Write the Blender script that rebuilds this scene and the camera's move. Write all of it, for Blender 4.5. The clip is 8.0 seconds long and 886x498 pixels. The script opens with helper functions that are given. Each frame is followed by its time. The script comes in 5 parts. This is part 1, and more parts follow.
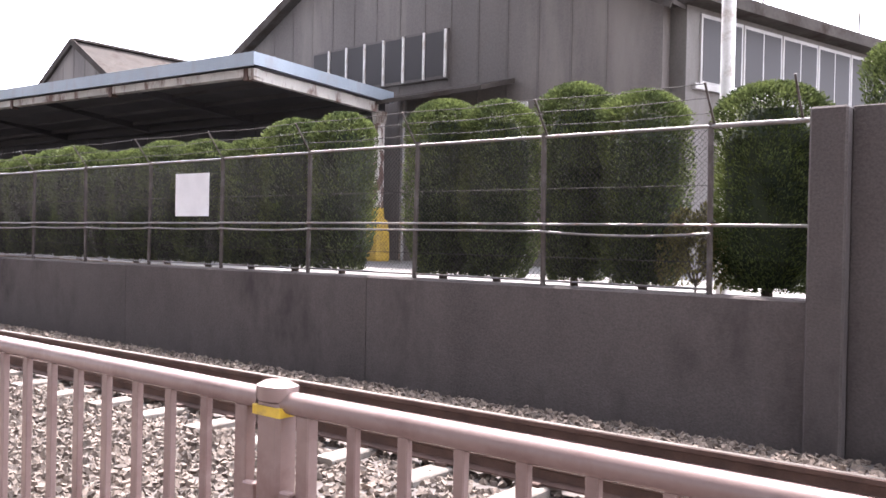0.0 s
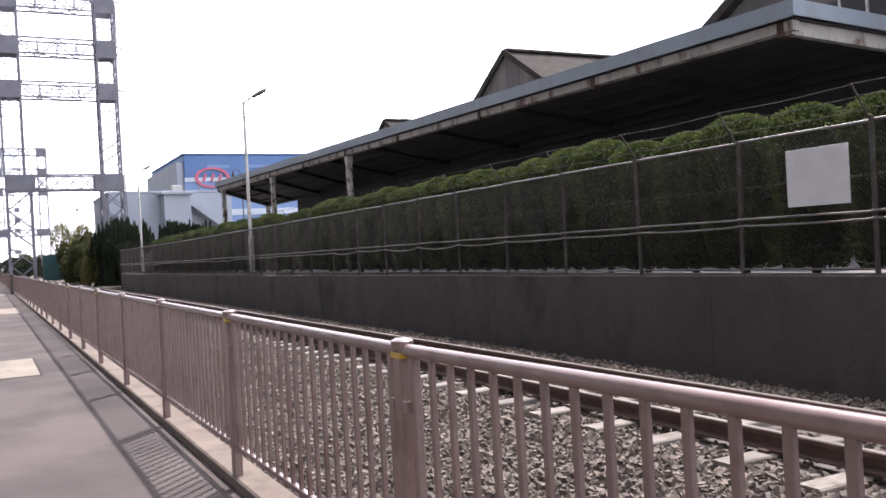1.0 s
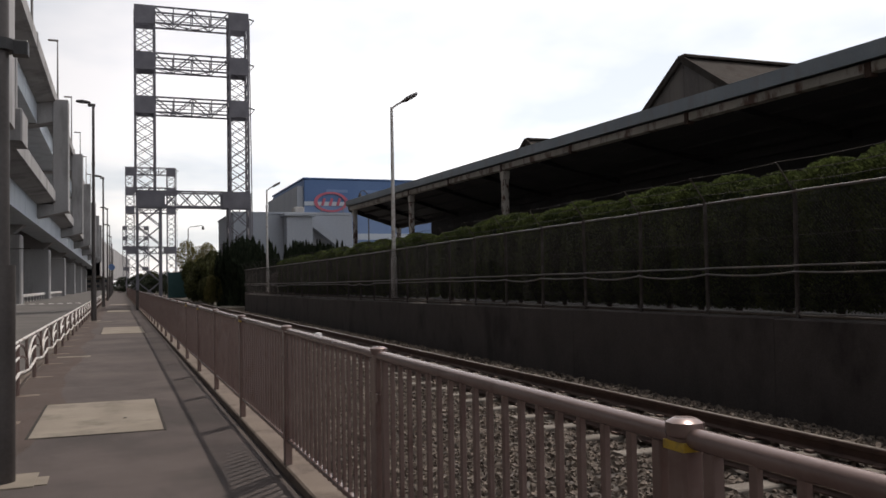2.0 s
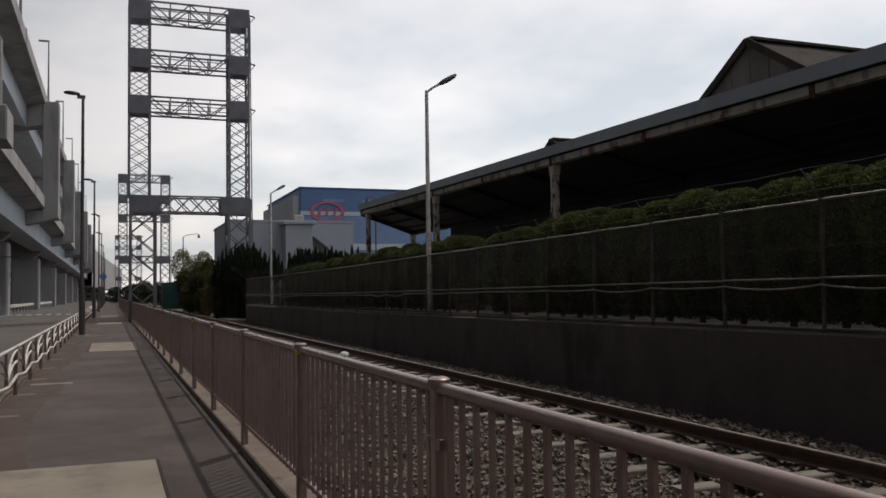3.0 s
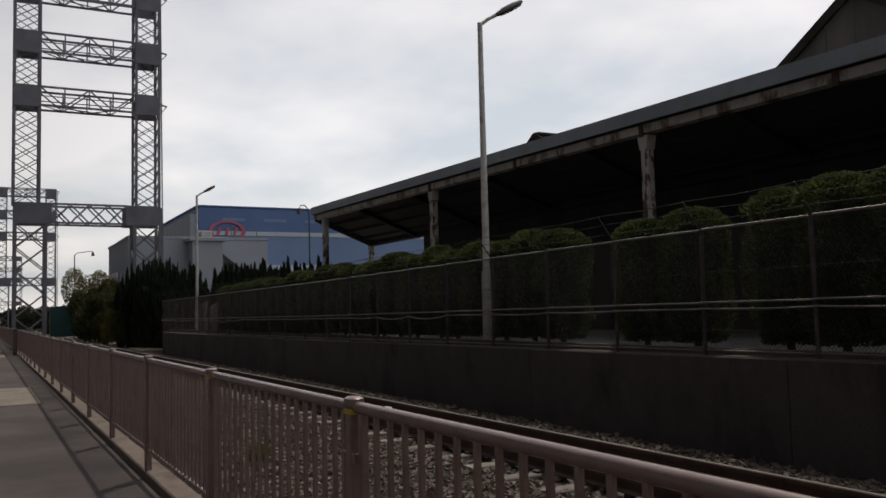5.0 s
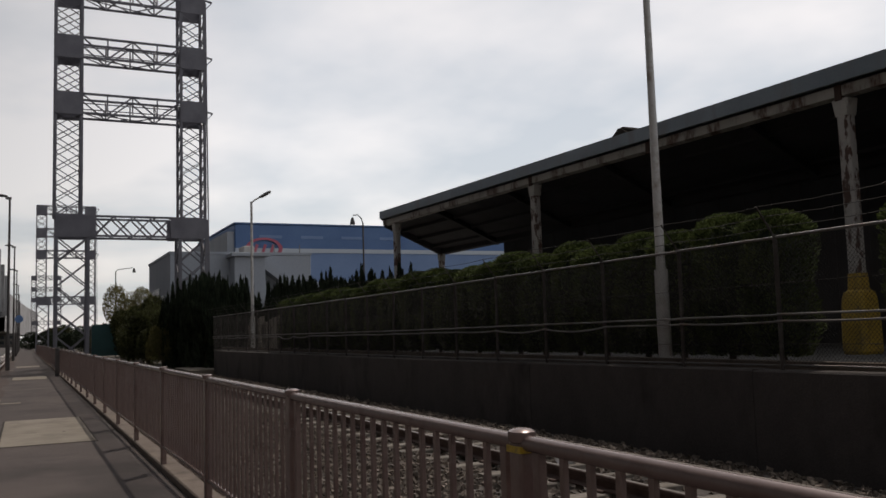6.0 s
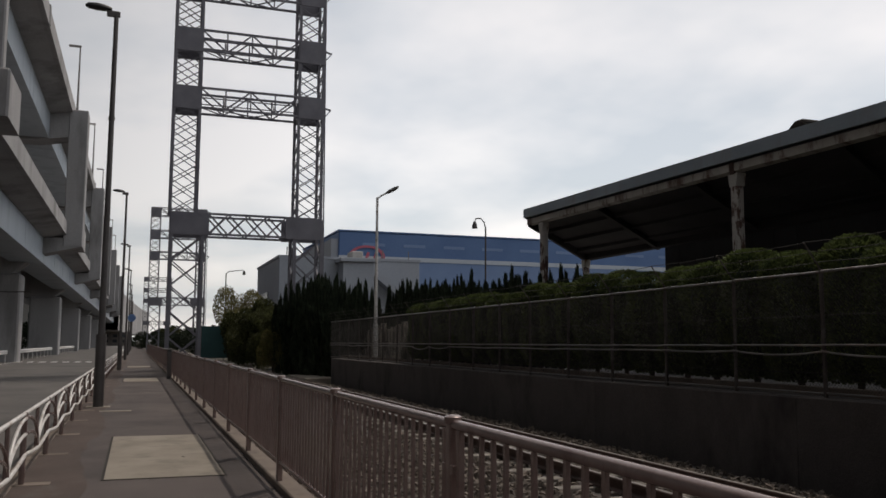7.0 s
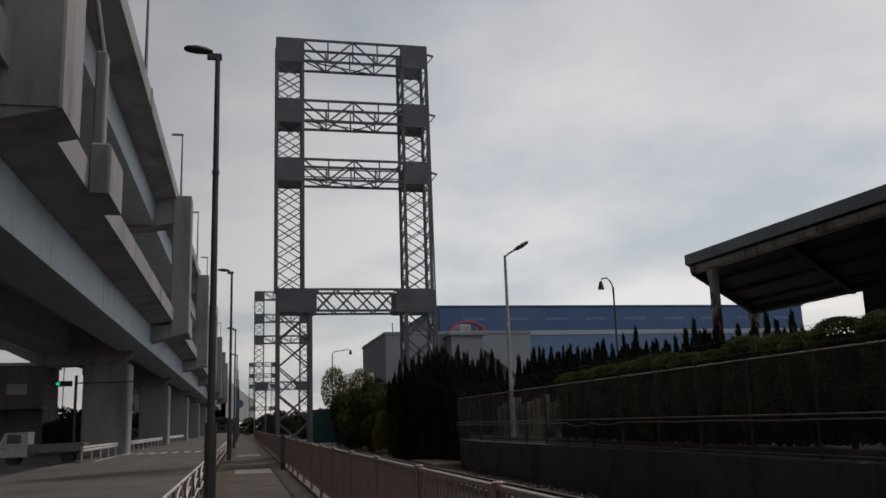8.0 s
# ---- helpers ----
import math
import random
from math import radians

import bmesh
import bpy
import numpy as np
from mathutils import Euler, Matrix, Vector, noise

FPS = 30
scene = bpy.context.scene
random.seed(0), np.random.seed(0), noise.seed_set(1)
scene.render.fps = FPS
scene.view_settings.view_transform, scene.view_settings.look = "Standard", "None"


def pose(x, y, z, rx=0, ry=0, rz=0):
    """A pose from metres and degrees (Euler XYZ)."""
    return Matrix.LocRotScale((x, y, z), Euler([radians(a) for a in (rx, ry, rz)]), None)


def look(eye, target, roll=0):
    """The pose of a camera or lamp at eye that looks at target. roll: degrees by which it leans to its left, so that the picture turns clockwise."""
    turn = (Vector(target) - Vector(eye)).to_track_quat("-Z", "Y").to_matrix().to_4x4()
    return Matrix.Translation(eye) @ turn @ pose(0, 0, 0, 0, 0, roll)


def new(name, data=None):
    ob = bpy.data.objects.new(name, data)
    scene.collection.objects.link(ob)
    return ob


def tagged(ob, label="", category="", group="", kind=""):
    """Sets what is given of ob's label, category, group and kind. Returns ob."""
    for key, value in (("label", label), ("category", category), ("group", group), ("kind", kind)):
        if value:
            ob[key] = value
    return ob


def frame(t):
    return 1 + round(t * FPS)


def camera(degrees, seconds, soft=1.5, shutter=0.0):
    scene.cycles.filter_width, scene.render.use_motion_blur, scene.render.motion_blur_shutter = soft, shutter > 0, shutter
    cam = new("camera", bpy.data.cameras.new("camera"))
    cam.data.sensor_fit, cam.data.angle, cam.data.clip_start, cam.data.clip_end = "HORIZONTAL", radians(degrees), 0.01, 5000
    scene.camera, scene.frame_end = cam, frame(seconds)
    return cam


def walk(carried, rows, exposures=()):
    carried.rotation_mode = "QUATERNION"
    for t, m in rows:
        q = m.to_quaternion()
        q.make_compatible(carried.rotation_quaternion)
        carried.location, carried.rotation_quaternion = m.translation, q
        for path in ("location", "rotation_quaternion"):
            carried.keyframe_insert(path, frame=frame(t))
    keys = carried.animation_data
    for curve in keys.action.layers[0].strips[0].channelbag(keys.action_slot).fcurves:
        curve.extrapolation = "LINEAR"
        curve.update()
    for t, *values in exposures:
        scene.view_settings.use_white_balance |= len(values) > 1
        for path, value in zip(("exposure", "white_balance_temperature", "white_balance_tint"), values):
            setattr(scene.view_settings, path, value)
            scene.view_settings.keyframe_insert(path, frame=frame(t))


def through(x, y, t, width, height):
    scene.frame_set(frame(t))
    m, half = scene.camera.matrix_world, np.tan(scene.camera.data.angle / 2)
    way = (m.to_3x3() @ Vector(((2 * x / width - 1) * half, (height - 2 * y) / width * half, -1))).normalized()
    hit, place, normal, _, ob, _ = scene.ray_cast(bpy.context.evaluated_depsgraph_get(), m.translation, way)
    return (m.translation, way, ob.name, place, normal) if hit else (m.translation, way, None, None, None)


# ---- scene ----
cam = camera(54.0, 8.0, soft=1.6)
PATH = [
    (0, (-1.771, -1.472, 1.695), (-2.997, 0.108, 1.668), 1.1),
    (0.2, (-2.746, -1.56, 1.717), (-4.055, -0.049, 1.652), 1.4),
    (0.5, (-4.207, -1.523, 1.719), (-5.781, -0.29, 1.666), 0.4),
    (1, (-6.335, -1.579, 1.711), (-8.107, -0.651, 1.705), -3.1),
    (1.5, (-8.615, -1.568, 1.731), (-10.45, -0.78, 1.833), -0.0),
    (2, (-10.877, -1.421, 1.701), (-12.749, -0.72, 1.773), -1.0),
    (2.2, (-11.706, -1.401, 1.706), (-13.581, -0.713, 1.81), -1.1),
    (3.3, (-16.403, -1.363, 1.699), (-18.262, -0.631, 1.792), -1.0),
    (3.5, (-17.297, -1.404, 1.72), (-19.143, -0.641, 1.831), -1.6),
    (4, (-19.477, -1.492, 1.754), (-21.271, -0.627, 1.938), -1.3),
    (4.2, (-20.359, -1.543, 1.725), (-22.158, -0.678, 1.844), -3.0),
    (5.3, (-25.032, -1.6, 1.719), (-26.789, -0.658, 1.874), -0.9),
    (5.5, (-25.896, -1.585, 1.694), (-27.661, -0.657, 1.85), -0.5),
    (6, (-27.991, -1.63, 1.688), (-29.784, -0.764, 1.872), -1.8),
    (6.5, (-30.055, -1.629, 1.684), (-31.877, -0.823, 1.858), -0.4),
    (7, (-32.187, -1.678, 1.718), (-34.063, -1.019, 1.933), 0.3),
    (7.5, (-34.361, -1.743, 1.762), (-36.193, -1.077, 2.212), -2.3),
    (8, (-36.412, -1.851, 1.769), (-38.322, -1.405, 2.157), -1.9),
]
EXPOSURES = [(0, 3.0, 6300, 22), (0.8, 2.3, 6300, 21), (1.0, 1.7, 6250, 19), (1.5, 0.95, 6450, 16), (2.0, -0.05, 6800, 14), (2.3, -0.32, 6800, 13), (3.3, -0.45, 6820, 13), (3.6, -0.46, 6820, 13), (5.4, -0.55, 6820, 13), (6.6, -0.55, 6820, 13), (7.2, -0.5, 6800, 12), (7.6, -0.63, 6750, 12), (8.0, -0.9, 6750, 12)]
walk(cam, [(t, look(eye, target, roll)) for t, eye, target, roll in PATH], EXPOSURES)

# ---- sky and sun ----
SUN = Vector((-0.425, 0.404, 0.9)).normalized()
world = bpy.data.worlds.new("world")
scene.world = world
world.use_nodes = True
wt = world.node_tree
wt.nodes.clear()


def wnode(kind, operation=""):
    n = wt.nodes.new(kind)
    if operation:
        n.operation = operation
    return n


w_out = wnode("ShaderNodeOutputWorld")
w_bg = wnode("ShaderNodeBackground")
w_sky = wnode("ShaderNodeTexSky")
w_sky.sky_type, w_sky.sun_disc = "NISHITA", False
w_sky.sun_elevation, w_sky.sun_rotation = math.asin(SUN.z), math.atan2(SUN.x, SUN.y)
w_sky.dust_density = 3.0
w_co = wnode("ShaderNodeTexCoord")
w_sep = wnode("ShaderNodeSeparateXYZ")
w_add = wnode("ShaderNodeMath", "ADD")
w_add.inputs[1].default_value = 0.22
w_div = wnode("ShaderNodeVectorMath", "DIVIDE")
w_com = wnode("ShaderNodeCombineXYZ")
w_noise = wnode("ShaderNodeTexNoise")
w_noise.inputs["Scale"].default_value, w_noise.inputs["Detail"].default_value, w_noise.inputs["Roughness"].default_value = 1.1, 5.0, 0.5
w_ramp = wnode("ShaderNodeValToRGB")
w_ramp.color_ramp.elements[0].position, w_ramp.color_ramp.elements[0].color = 0.38, (0.47, 0.53, 0.58, 1)
w_ramp.color_ramp.elements[1].position, w_ramp.color_ramp.elements[1].color = 0.60, (0.82, 0.82, 0.82, 1)
w_dim = wnode("ShaderNodeVectorMath", "SCALE")
w_dim.inputs["Scale"].default_value = 0.12
# haze: bright towards the horizon and the sunny side, duller overhead and behind
w_zen = wnode("ShaderNodeMapRange")
w_zen.inputs[1].default_value, w_zen.inputs[2].default_value, w_zen.inputs[3].default_value, w_zen.inputs[4].default_value = 0.0, 0.9, 1.14, 0.64
w_side = wnode("ShaderNodeMapRange")
w_side.inputs[1].default_value, w_side.inputs[2].default_value, w_side.inputs[3].default_value, w_side.inputs[4].default_value = -0.7, 0.25, 0.19, 1.2
w_glow = wnode("ShaderNodeMath", "MULTIPLY")
w_fin = wnode("ShaderNodeVectorMath", "SCALE")
w_mix = wnode("ShaderNodeMix")
w_mix.data_type = "RGBA"
w_mix.inputs["Factor"].default_value = 0.80
wt.links.new(w_co.outputs["Generated"], w_sep.inputs[0])
wt.links.new(w_sep.outputs["Z"], w_add.inputs[0])
for axis in range(3):
    wt.links.new(w_add.outputs[0], w_com.inputs[axis])
wt.links.new(w_co.outputs["Generated"], w_div.inputs[0])
wt.links.new(w_com.outputs[0], w_div.inputs[1])
wt.links.new(w_div.outputs[0], w_noise.inputs["Vector"])
wt.links.new(w_noise.outputs["Fac"], w_ramp.inputs[0])
wt.links.new(w_sky.outputs[0], w_dim.inputs[0])
wt.links.new(w_dim.outputs[0], w_mix.inputs[6])
wt.links.new(w_ramp.outputs[0], w_mix.inputs[7])
wt.links.new(w_sep.outputs["Z"], w_zen.inputs[0])
wt.links.new(w_sep.outputs["Y"], w_side.inputs[0])
wt.links.new(w_zen.outputs[0], w_glow.inputs[0])
wt.links.new(w_side.outputs[0], w_glow.inputs[1])
wt.links.new(w_mix.outputs[2], w_fin.inputs[0])
wt.links.new(w_glow.outputs[0], w_fin.inputs["Scale"])
wt.links.new(w_fin.outputs[0], w_bg.inputs[0])
wt.links.new(w_bg.outputs[0], w_out.inputs[0])
w_bg.inputs[1].default_value = 1.4

sun = new("sun", bpy.data.lights.new("sun", "SUN"))
sun.data.energy, sun.data.angle, sun.data.color = 2.6, radians(1.2), (1.0, 0.94, 0.86)
sun.matrix_world = look(SUN * 60, (0, 0, 0))


# ---- materials ----
def rgb(*c):
    return (c[0], c[1], c[2], 1)


def mat(name, low, high, rough=0.8, metal=0.0, scale=3.0, fine=60.0, bump=0.2, stain=None, stain_scale=0.6, vary=0.0, island=False, streak=1.0, stain_at=(0.5, 0.68), sheen=0.5, through=0.0):
    """Procedural surface: two sizes of noise between two colours, optional stains, grain relief."""
    m = bpy.data.materials.new(name)
    m.use_nodes = True
    nt = m.node_tree
    b = nt.nodes["Principled BSDF"]
    geo = nt.nodes.new("ShaderNodeNewGeometry")
    mp = nt.nodes.new("ShaderNodeMapping")
    mp.inputs["Scale"].default_value = (1, 1, 1 / streak)
    nt.links.new(geo.outputs["Position"], mp.inputs[0])
    n1, n2 = nt.nodes.new("ShaderNodeTexNoise"), nt.nodes.new("ShaderNodeTexNoise")
    n1.inputs["Scale"].default_value, n1.inputs["Detail"].default_value = scale, 6
    n2.inputs["Scale"].default_value, n2.inputs["Detail"].default_value = fine, 3
    nt.links.new(mp.outputs[0], n1.inputs["Vector"])
    nt.links.new(geo.outputs["Position"], n2.inputs["Vector"])
    add = nt.nodes.new("ShaderNodeMath")
    add.operation = "MULTIPLY_ADD"
    nt.links.new(n2.outputs["Fac"], add.inputs[0])
    add.inputs[1].default_value = 0.5
    nt.links.new(n1.outputs["Fac"], add.inputs[2])
    ramp = nt.nodes.new("ShaderNodeValToRGB")
    ramp.color_ramp.elements[0].position, ramp.color_ramp.elements[0].color = 0.5, rgb(*low)
    ramp.color_ramp.elements[1].position, ramp.color_ramp.elements[1].color = 1.0, rgb(*high)
    nt.links.new(add.outputs[0], ramp.inputs[0])
    col = ramp.outputs[0]
    if stain:
        n3 = nt.nodes.new("ShaderNodeTexNoise")
        n3.inputs["Scale"].default_value, n3.inputs["Detail"].default_value, n3.inputs["Roughness"].default_value = stain_scale, 8, 0.65
        nt.links.new(mp.outputs[0], n3.inputs["Vector"])
        r3 = nt.nodes.new("ShaderNodeValToRGB")
        r3.color_ramp.elements[0].position, r3.color_ramp.elements[1].position = stain_at
        mx = nt.nodes.new("ShaderNodeMix")
        mx.data_type = "RGBA"
        nt.links.new(n3.outputs["Fac"], r3.inputs[0])
        nt.links.new(r3.outputs[0], mx.inputs["Factor"])
        nt.links.new(col, mx.inputs[6])
        mx.inputs[7].default_value = rgb(*stain)
        col = mx.outputs[2]
    if vary:
        rnd = nt.nodes.new("ShaderNodeObjectInfo").outputs["Random"] if not island else geo.outputs["Random Per Island"]
        mr = nt.nodes.new("ShaderNodeMapRange")
        mr.inputs[3].default_value, mr.inputs[4].default_value = 1 - vary, 1 + vary
        nt.links.new(rnd, mr.inputs[0])
        sc = nt.nodes.new("ShaderNodeVectorMath")
        sc.operation = "SCALE"
        nt.links.new(col, sc.inputs[0])
        nt.links.new(mr.outputs[0], sc.inputs["Scale"])
        col = sc.outputs[0]
    nt.links.new(col, b.inputs["Base Color"])
    b.inputs["Roughness"].default_value, b.inputs["Metallic"].default_value = rough, metal
    b.inputs["Specular IOR Level"].default_value = sheen
    if bump:
        bp = nt.nodes.new("ShaderNodeBump")
        bp.inputs["Strength"].default_value, bp.inputs["Distance"].default_value = bump, 0.02
        nt.links.new(add.outputs[0], bp.inputs["Height"])
        nt.links.new(bp.outputs[0], b.inputs["Normal"])
    if through:
        thin, blend = nt.nodes.new("ShaderNodeBsdfTranslucent"), nt.nodes.new("ShaderNodeMixShader")
        blend.inputs[0].default_value = through
        nt.links.new(col, thin.inputs["Color"])
        nt.links.new(b.outputs[0], blend.inputs[1])
        nt.links.new(thin.outputs[0], blend.inputs[2])
        nt.links.new(blend.outputs[0], nt.nodes["Material Output"].inputs["Surface"])
    return m


ASPHALT = mat("asphalt", (0.049, 0.037, 0.035), (0.095, 0.074, 0.068), 0.9, scale=0.7, fine=130, bump=0.25, stain=(0.038, 0.029, 0.027), stain_scale=0.5, stain_at=(0.45, 0.62))
DIRT = mat("dirty_old_asphalt", (0.042, 0.028, 0.023), (0.08, 0.055, 0.046), 0.95, scale=1.1, fine=120, bump=0.35, stain=(0.09, 0.078, 0.068), stain_scale=1.7, stain_at=(0.55, 0.75))
ROADWAY = mat("roadway", (0.063, 0.057, 0.054), (0.11, 0.099, 0.092), 0.9, scale=0.3, fine=80, bump=0.15, stain=(0.045, 0.043, 0.042), stain_scale=0.2)
SLAB = mat("pale_concrete", (0.175, 0.148, 0.118), (0.265, 0.23, 0.188), 0.9, scale=1.2, fine=90, bump=0.15, stain=(0.14, 0.12, 0.094), stain_scale=1.5)
CURB = mat("curb_concrete", (0.11, 0.084, 0.068), (0.2, 0.158, 0.128), 0.92, scale=1.6, fine=80, bump=0.4, stain=(0.075, 0.056, 0.043), stain_scale=2.2)
WALL = mat("weathered_concrete", (0.05, 0.042, 0.04), (0.112, 0.096, 0.09), 0.93, scale=0.8, fine=45, bump=0.4, stain=(0.036, 0.029, 0.028), stain_scale=0.8, streak=1.8, stain_at=(0.46, 0.66), vary=0.1)
YARD = mat("yard_concrete", (0.11, 0.105, 0.10), (0.17, 0.163, 0.153), 0.9, scale=0.5, fine=30, bump=0.1, stain=(0.08, 0.076, 0.07))
SEAM = mat("joint_dirt", (0.014, 0.011, 0.009), (0.03, 0.024, 0.02), 1.0, scale=6, fine=90, bump=0.4)
SOIL = mat("soil", (0.05, 0.045, 0.035), (0.11, 0.095, 0.07), 1.0, scale=0.6, fine=14, bump=0.6)
BED = mat("ballast_bed", (0.045, 0.038, 0.035), (0.13, 0.112, 0.10), 0.95, scale=9, fine=24, bump=1.0)
STONE = mat("ballast_stone", (0.058, 0.043, 0.034), (0.17, 0.136, 0.109), 0.85, scale=14, fine=70, bump=0.3, vary=0.45, island=True)
STONE1 = mat("ballast_stone_single", (0.058, 0.043, 0.034), (0.17, 0.136, 0.109), 0.85, scale=14, fine=70, bump=0.3, vary=0.45)
SLEEPER = mat("sleeper_concrete", (0.14, 0.122, 0.103), (0.23, 0.205, 0.178), 0.9, scale=4, fine=60, bump=0.3, stain=(0.11, 0.088, 0.07), stain_scale=5, vary=0.15)
RUST = mat("rusty_steel", (0.05, 0.028, 0.022), (0.10, 0.058, 0.045), 0.75, 0.2, scale=6, fine=90, bump=0.25)
HEAD = mat("worn_rail_head", (0.22, 0.20, 0.19), (0.36, 0.33, 0.31), 0.35, 0.9, scale=3, fine=60, bump=0.05)
RAILING = mat("beige_brown_paint", (0.215, 0.153, 0.14), (0.255, 0.186, 0.17), 0.27, 0.3, scale=2.5, fine=40, bump=0.03, stain=(0.175, 0.112, 0.103), stain_scale=4, vary=0.05)
TAPE = mat("yellow_tape", (0.55, 0.36, 0.03), (0.68, 0.47, 0.05), 0.5, scale=20, fine=80, bump=0.1, stain=(0.4, 0.27, 0.06), stain_scale=25)
GALV = mat("galvanised_steel", (0.16, 0.15, 0.148), (0.25, 0.24, 0.235), 0.42, 0.75, scale=4, fine=60, bump=0.05, stain=(0.2, 0.15, 0.12), stain_scale=6)
WIRE = mat("fence_wire", (0.035, 0.032, 0.031), (0.065, 0.06, 0.058), 0.8, 0.0, scale=4, fine=60, bump=0.0, sheen=0.2)
FPOST = mat("rusty_dark_post", (0.045, 0.036, 0.032), (0.085, 0.07, 0.063), 0.7, 0.2, scale=5, fine=70, bump=0.2, stain=(0.12, 0.11, 0.105), stain_scale=4)
WHITEPIPE = mat("white_pipe_paint", (0.5, 0.48, 0.46), (0.66, 0.64, 0.62), 0.45, scale=3, fine=50, bump=0.05, stain=(0.33, 0.27, 0.22), stain_scale=5)
SIGN = mat("white_sign_board", (0.68, 0.68, 0.69), (0.76, 0.76, 0.77), 0.5, scale=2, fine=40, bump=0.0, stain=(0.6, 0.6, 0.61))
LEAF = mat("conifer_leaf", (0.022, 0.033, 0.015), (0.12, 0.15, 0.048), 0.75, scale=2.2, fine=9, bump=0.0, vary=0.45, island=True, sheen=0.15, through=0.3)
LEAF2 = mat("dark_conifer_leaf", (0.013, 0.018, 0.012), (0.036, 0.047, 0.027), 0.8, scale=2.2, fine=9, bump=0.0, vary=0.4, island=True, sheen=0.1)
LEAF3 = mat("pale_broad_leaf", (0.075, 0.072, 0.02), (0.17, 0.15, 0.05), 0.6, scale=1.5, fine=9, bump=0.0, vary=0.4, island=True, through=0.45)
LEAF4 = mat("dull_broad_leaf", (0.02, 0.023, 0.011), (0.075, 0.08, 0.03), 0.7, scale=0.9, fine=9, bump=0.0, vary=0.5, island=True, sheen=0.15, through=0.35)
BARK = mat("bark", (0.05, 0.038, 0.03), (0.11, 0.085, 0.065), 0.95, scale=8, fine=40, bump=0.6, streak=4)
FASCIA = mat("blue_grey_sheet", (0.23, 0.27, 0.31), (0.31, 0.355, 0.40), 0.5, 0.1, scale=0.8, fine=30, bump=0.05, stain=(0.26, 0.27, 0.28), stain_scale=2, streak=3)
# shade under the canopy roof is put into this dark colour
SOFFIT = mat("shade_darkened_underside", (0.032, 0.029, 0.032), (0.058, 0.054, 0.058), 0.85, 0.0, scale=0.8, fine=30, bump=0.1)
CREAM = mat("weathered_cream_paint", (0.36, 0.34, 0.31), (0.52, 0.49, 0.45), 0.6, scale=2.0, fine=40, bump=0.15, stain=(0.13, 0.075, 0.055), stain_scale=2.6, streak=2.5, stain_at=(0.5, 0.62))
FLAKED = mat("flaking_cream_paint", (0.4, 0.37, 0.345), (0.54, 0.5, 0.47), 0.7, scale=3.0, fine=40, bump=0.3, stain=(0.1, 0.055, 0.042), stain_scale=5.5, streak=3.0, stain_at=(0.5, 0.545))
YELLOW = mat("yellow_guard_paint", (0.46, 0.29, 0.035), (0.58, 0.38, 0.05), 0.65, scale=3, fine=40, bump=0.05, stain=(0.3, 0.2, 0.05), stain_scale=4)
CLAD = mat("dark_corrugated_sheet", (0.078, 0.068, 0.064), (0.135, 0.118, 0.11), 0.75, 0.1, scale=0.5, fine=20, bump=0.1, stain=(0.17, 0.15, 0.135), stain_scale=0.5, streak=6, vary=0.12)
ROOFM = mat("rusty_roof_sheet", (0.038, 0.033, 0.03), (0.07, 0.061, 0.055), 0.95, 0.0, scale=1.1, fine=12, bump=0.5, stain=(0.03, 0.021, 0.017), stain_scale=1.3, sheen=0.1)
PALEWALL = mat("grey_plaster", (0.36, 0.345, 0.33), (0.46, 0.445, 0.43), 0.85, scale=0.8, fine=20, bump=0.1, stain=(0.28, 0.265, 0.25), streak=4)
OLDBOARD = mat("weathered_board", (0.26, 0.225, 0.19), (0.5, 0.45, 0.385), 0.9, scale=1.6, fine=25, bump=0.3, stain=(0.05, 0.042, 0.03), stain_scale=1.4, streak=3, vary=0.25, stain_at=(0.45, 0.58))
WINGM = mat("brown_grey_plaster", (0.10, 0.091, 0.084), (0.16, 0.147, 0.136), 0.85, scale=0.8, fine=20, bump=0.1, stain=(0.08, 0.068, 0.06), streak=4)
VIADUCT = mat("viaduct_concrete", (0.25, 0.243, 0.245), (0.345, 0.337, 0.34), 0.9, scale=0.25, fine=8, bump=0.08, stain=(0.16, 0.155, 0.155), stain_scale=0.3, streak=4)
GIRDER = mat("pale_blue_steel_paint", (0.30, 0.345, 0.39), (0.38, 0.43, 0.48), 0.5, 0.1, scale=0.3, fine=10, bump=0.03, stain=(0.24, 0.28, 0.32), stain_scale=0.4, streak=3)
TOWERM = mat("grey_tower_paint", (0.115, 0.111, 0.13), (0.175, 0.17, 0.193), 0.6, 0.15, scale=1.0, fine=20, bump=0.05)
DARKPOLE = mat("dark_pole_paint", (0.06, 0.052, 0.05), (0.10, 0.088, 0.084), 0.5, 0.3, scale=1.5, fine=30, bump=0.05)
BLUE = mat("deep_blue_cladding", (0.07, 0.14, 0.31), (0.10, 0.185, 0.37), 0.6, scale=0.1, fine=2, bump=0.0)
BLUE2 = mat("mid_blue_cladding", (0.14, 0.22, 0.40), (0.18, 0.27, 0.46), 0.6, scale=0.1, fine=2, bump=0.0)
BAND = mat("pale_band", (0.42, 0.47, 0.54), (0.50, 0.55, 0.61), 0.6, scale=0.1, fine=2, bump=0.0)
RED = mat("red_sign_paint", (0.42, 0.09, 0.14), (0.5, 0.12, 0.18), 0.5, scale=0.3, fine=3, bump=0.0)
GREYB = mat("pale_grey_cladding", (0.27, 0.295, 0.34), (0.34, 0.365, 0.41), 0.7, scale=0.2, fine=4, bump=0.0, streak=4)
TEAL = mat("teal_net", (0.012, 0.045, 0.046), (0.025, 0.075, 0.075), 0.8, scale=0.6, fine=8, bump=0.3)
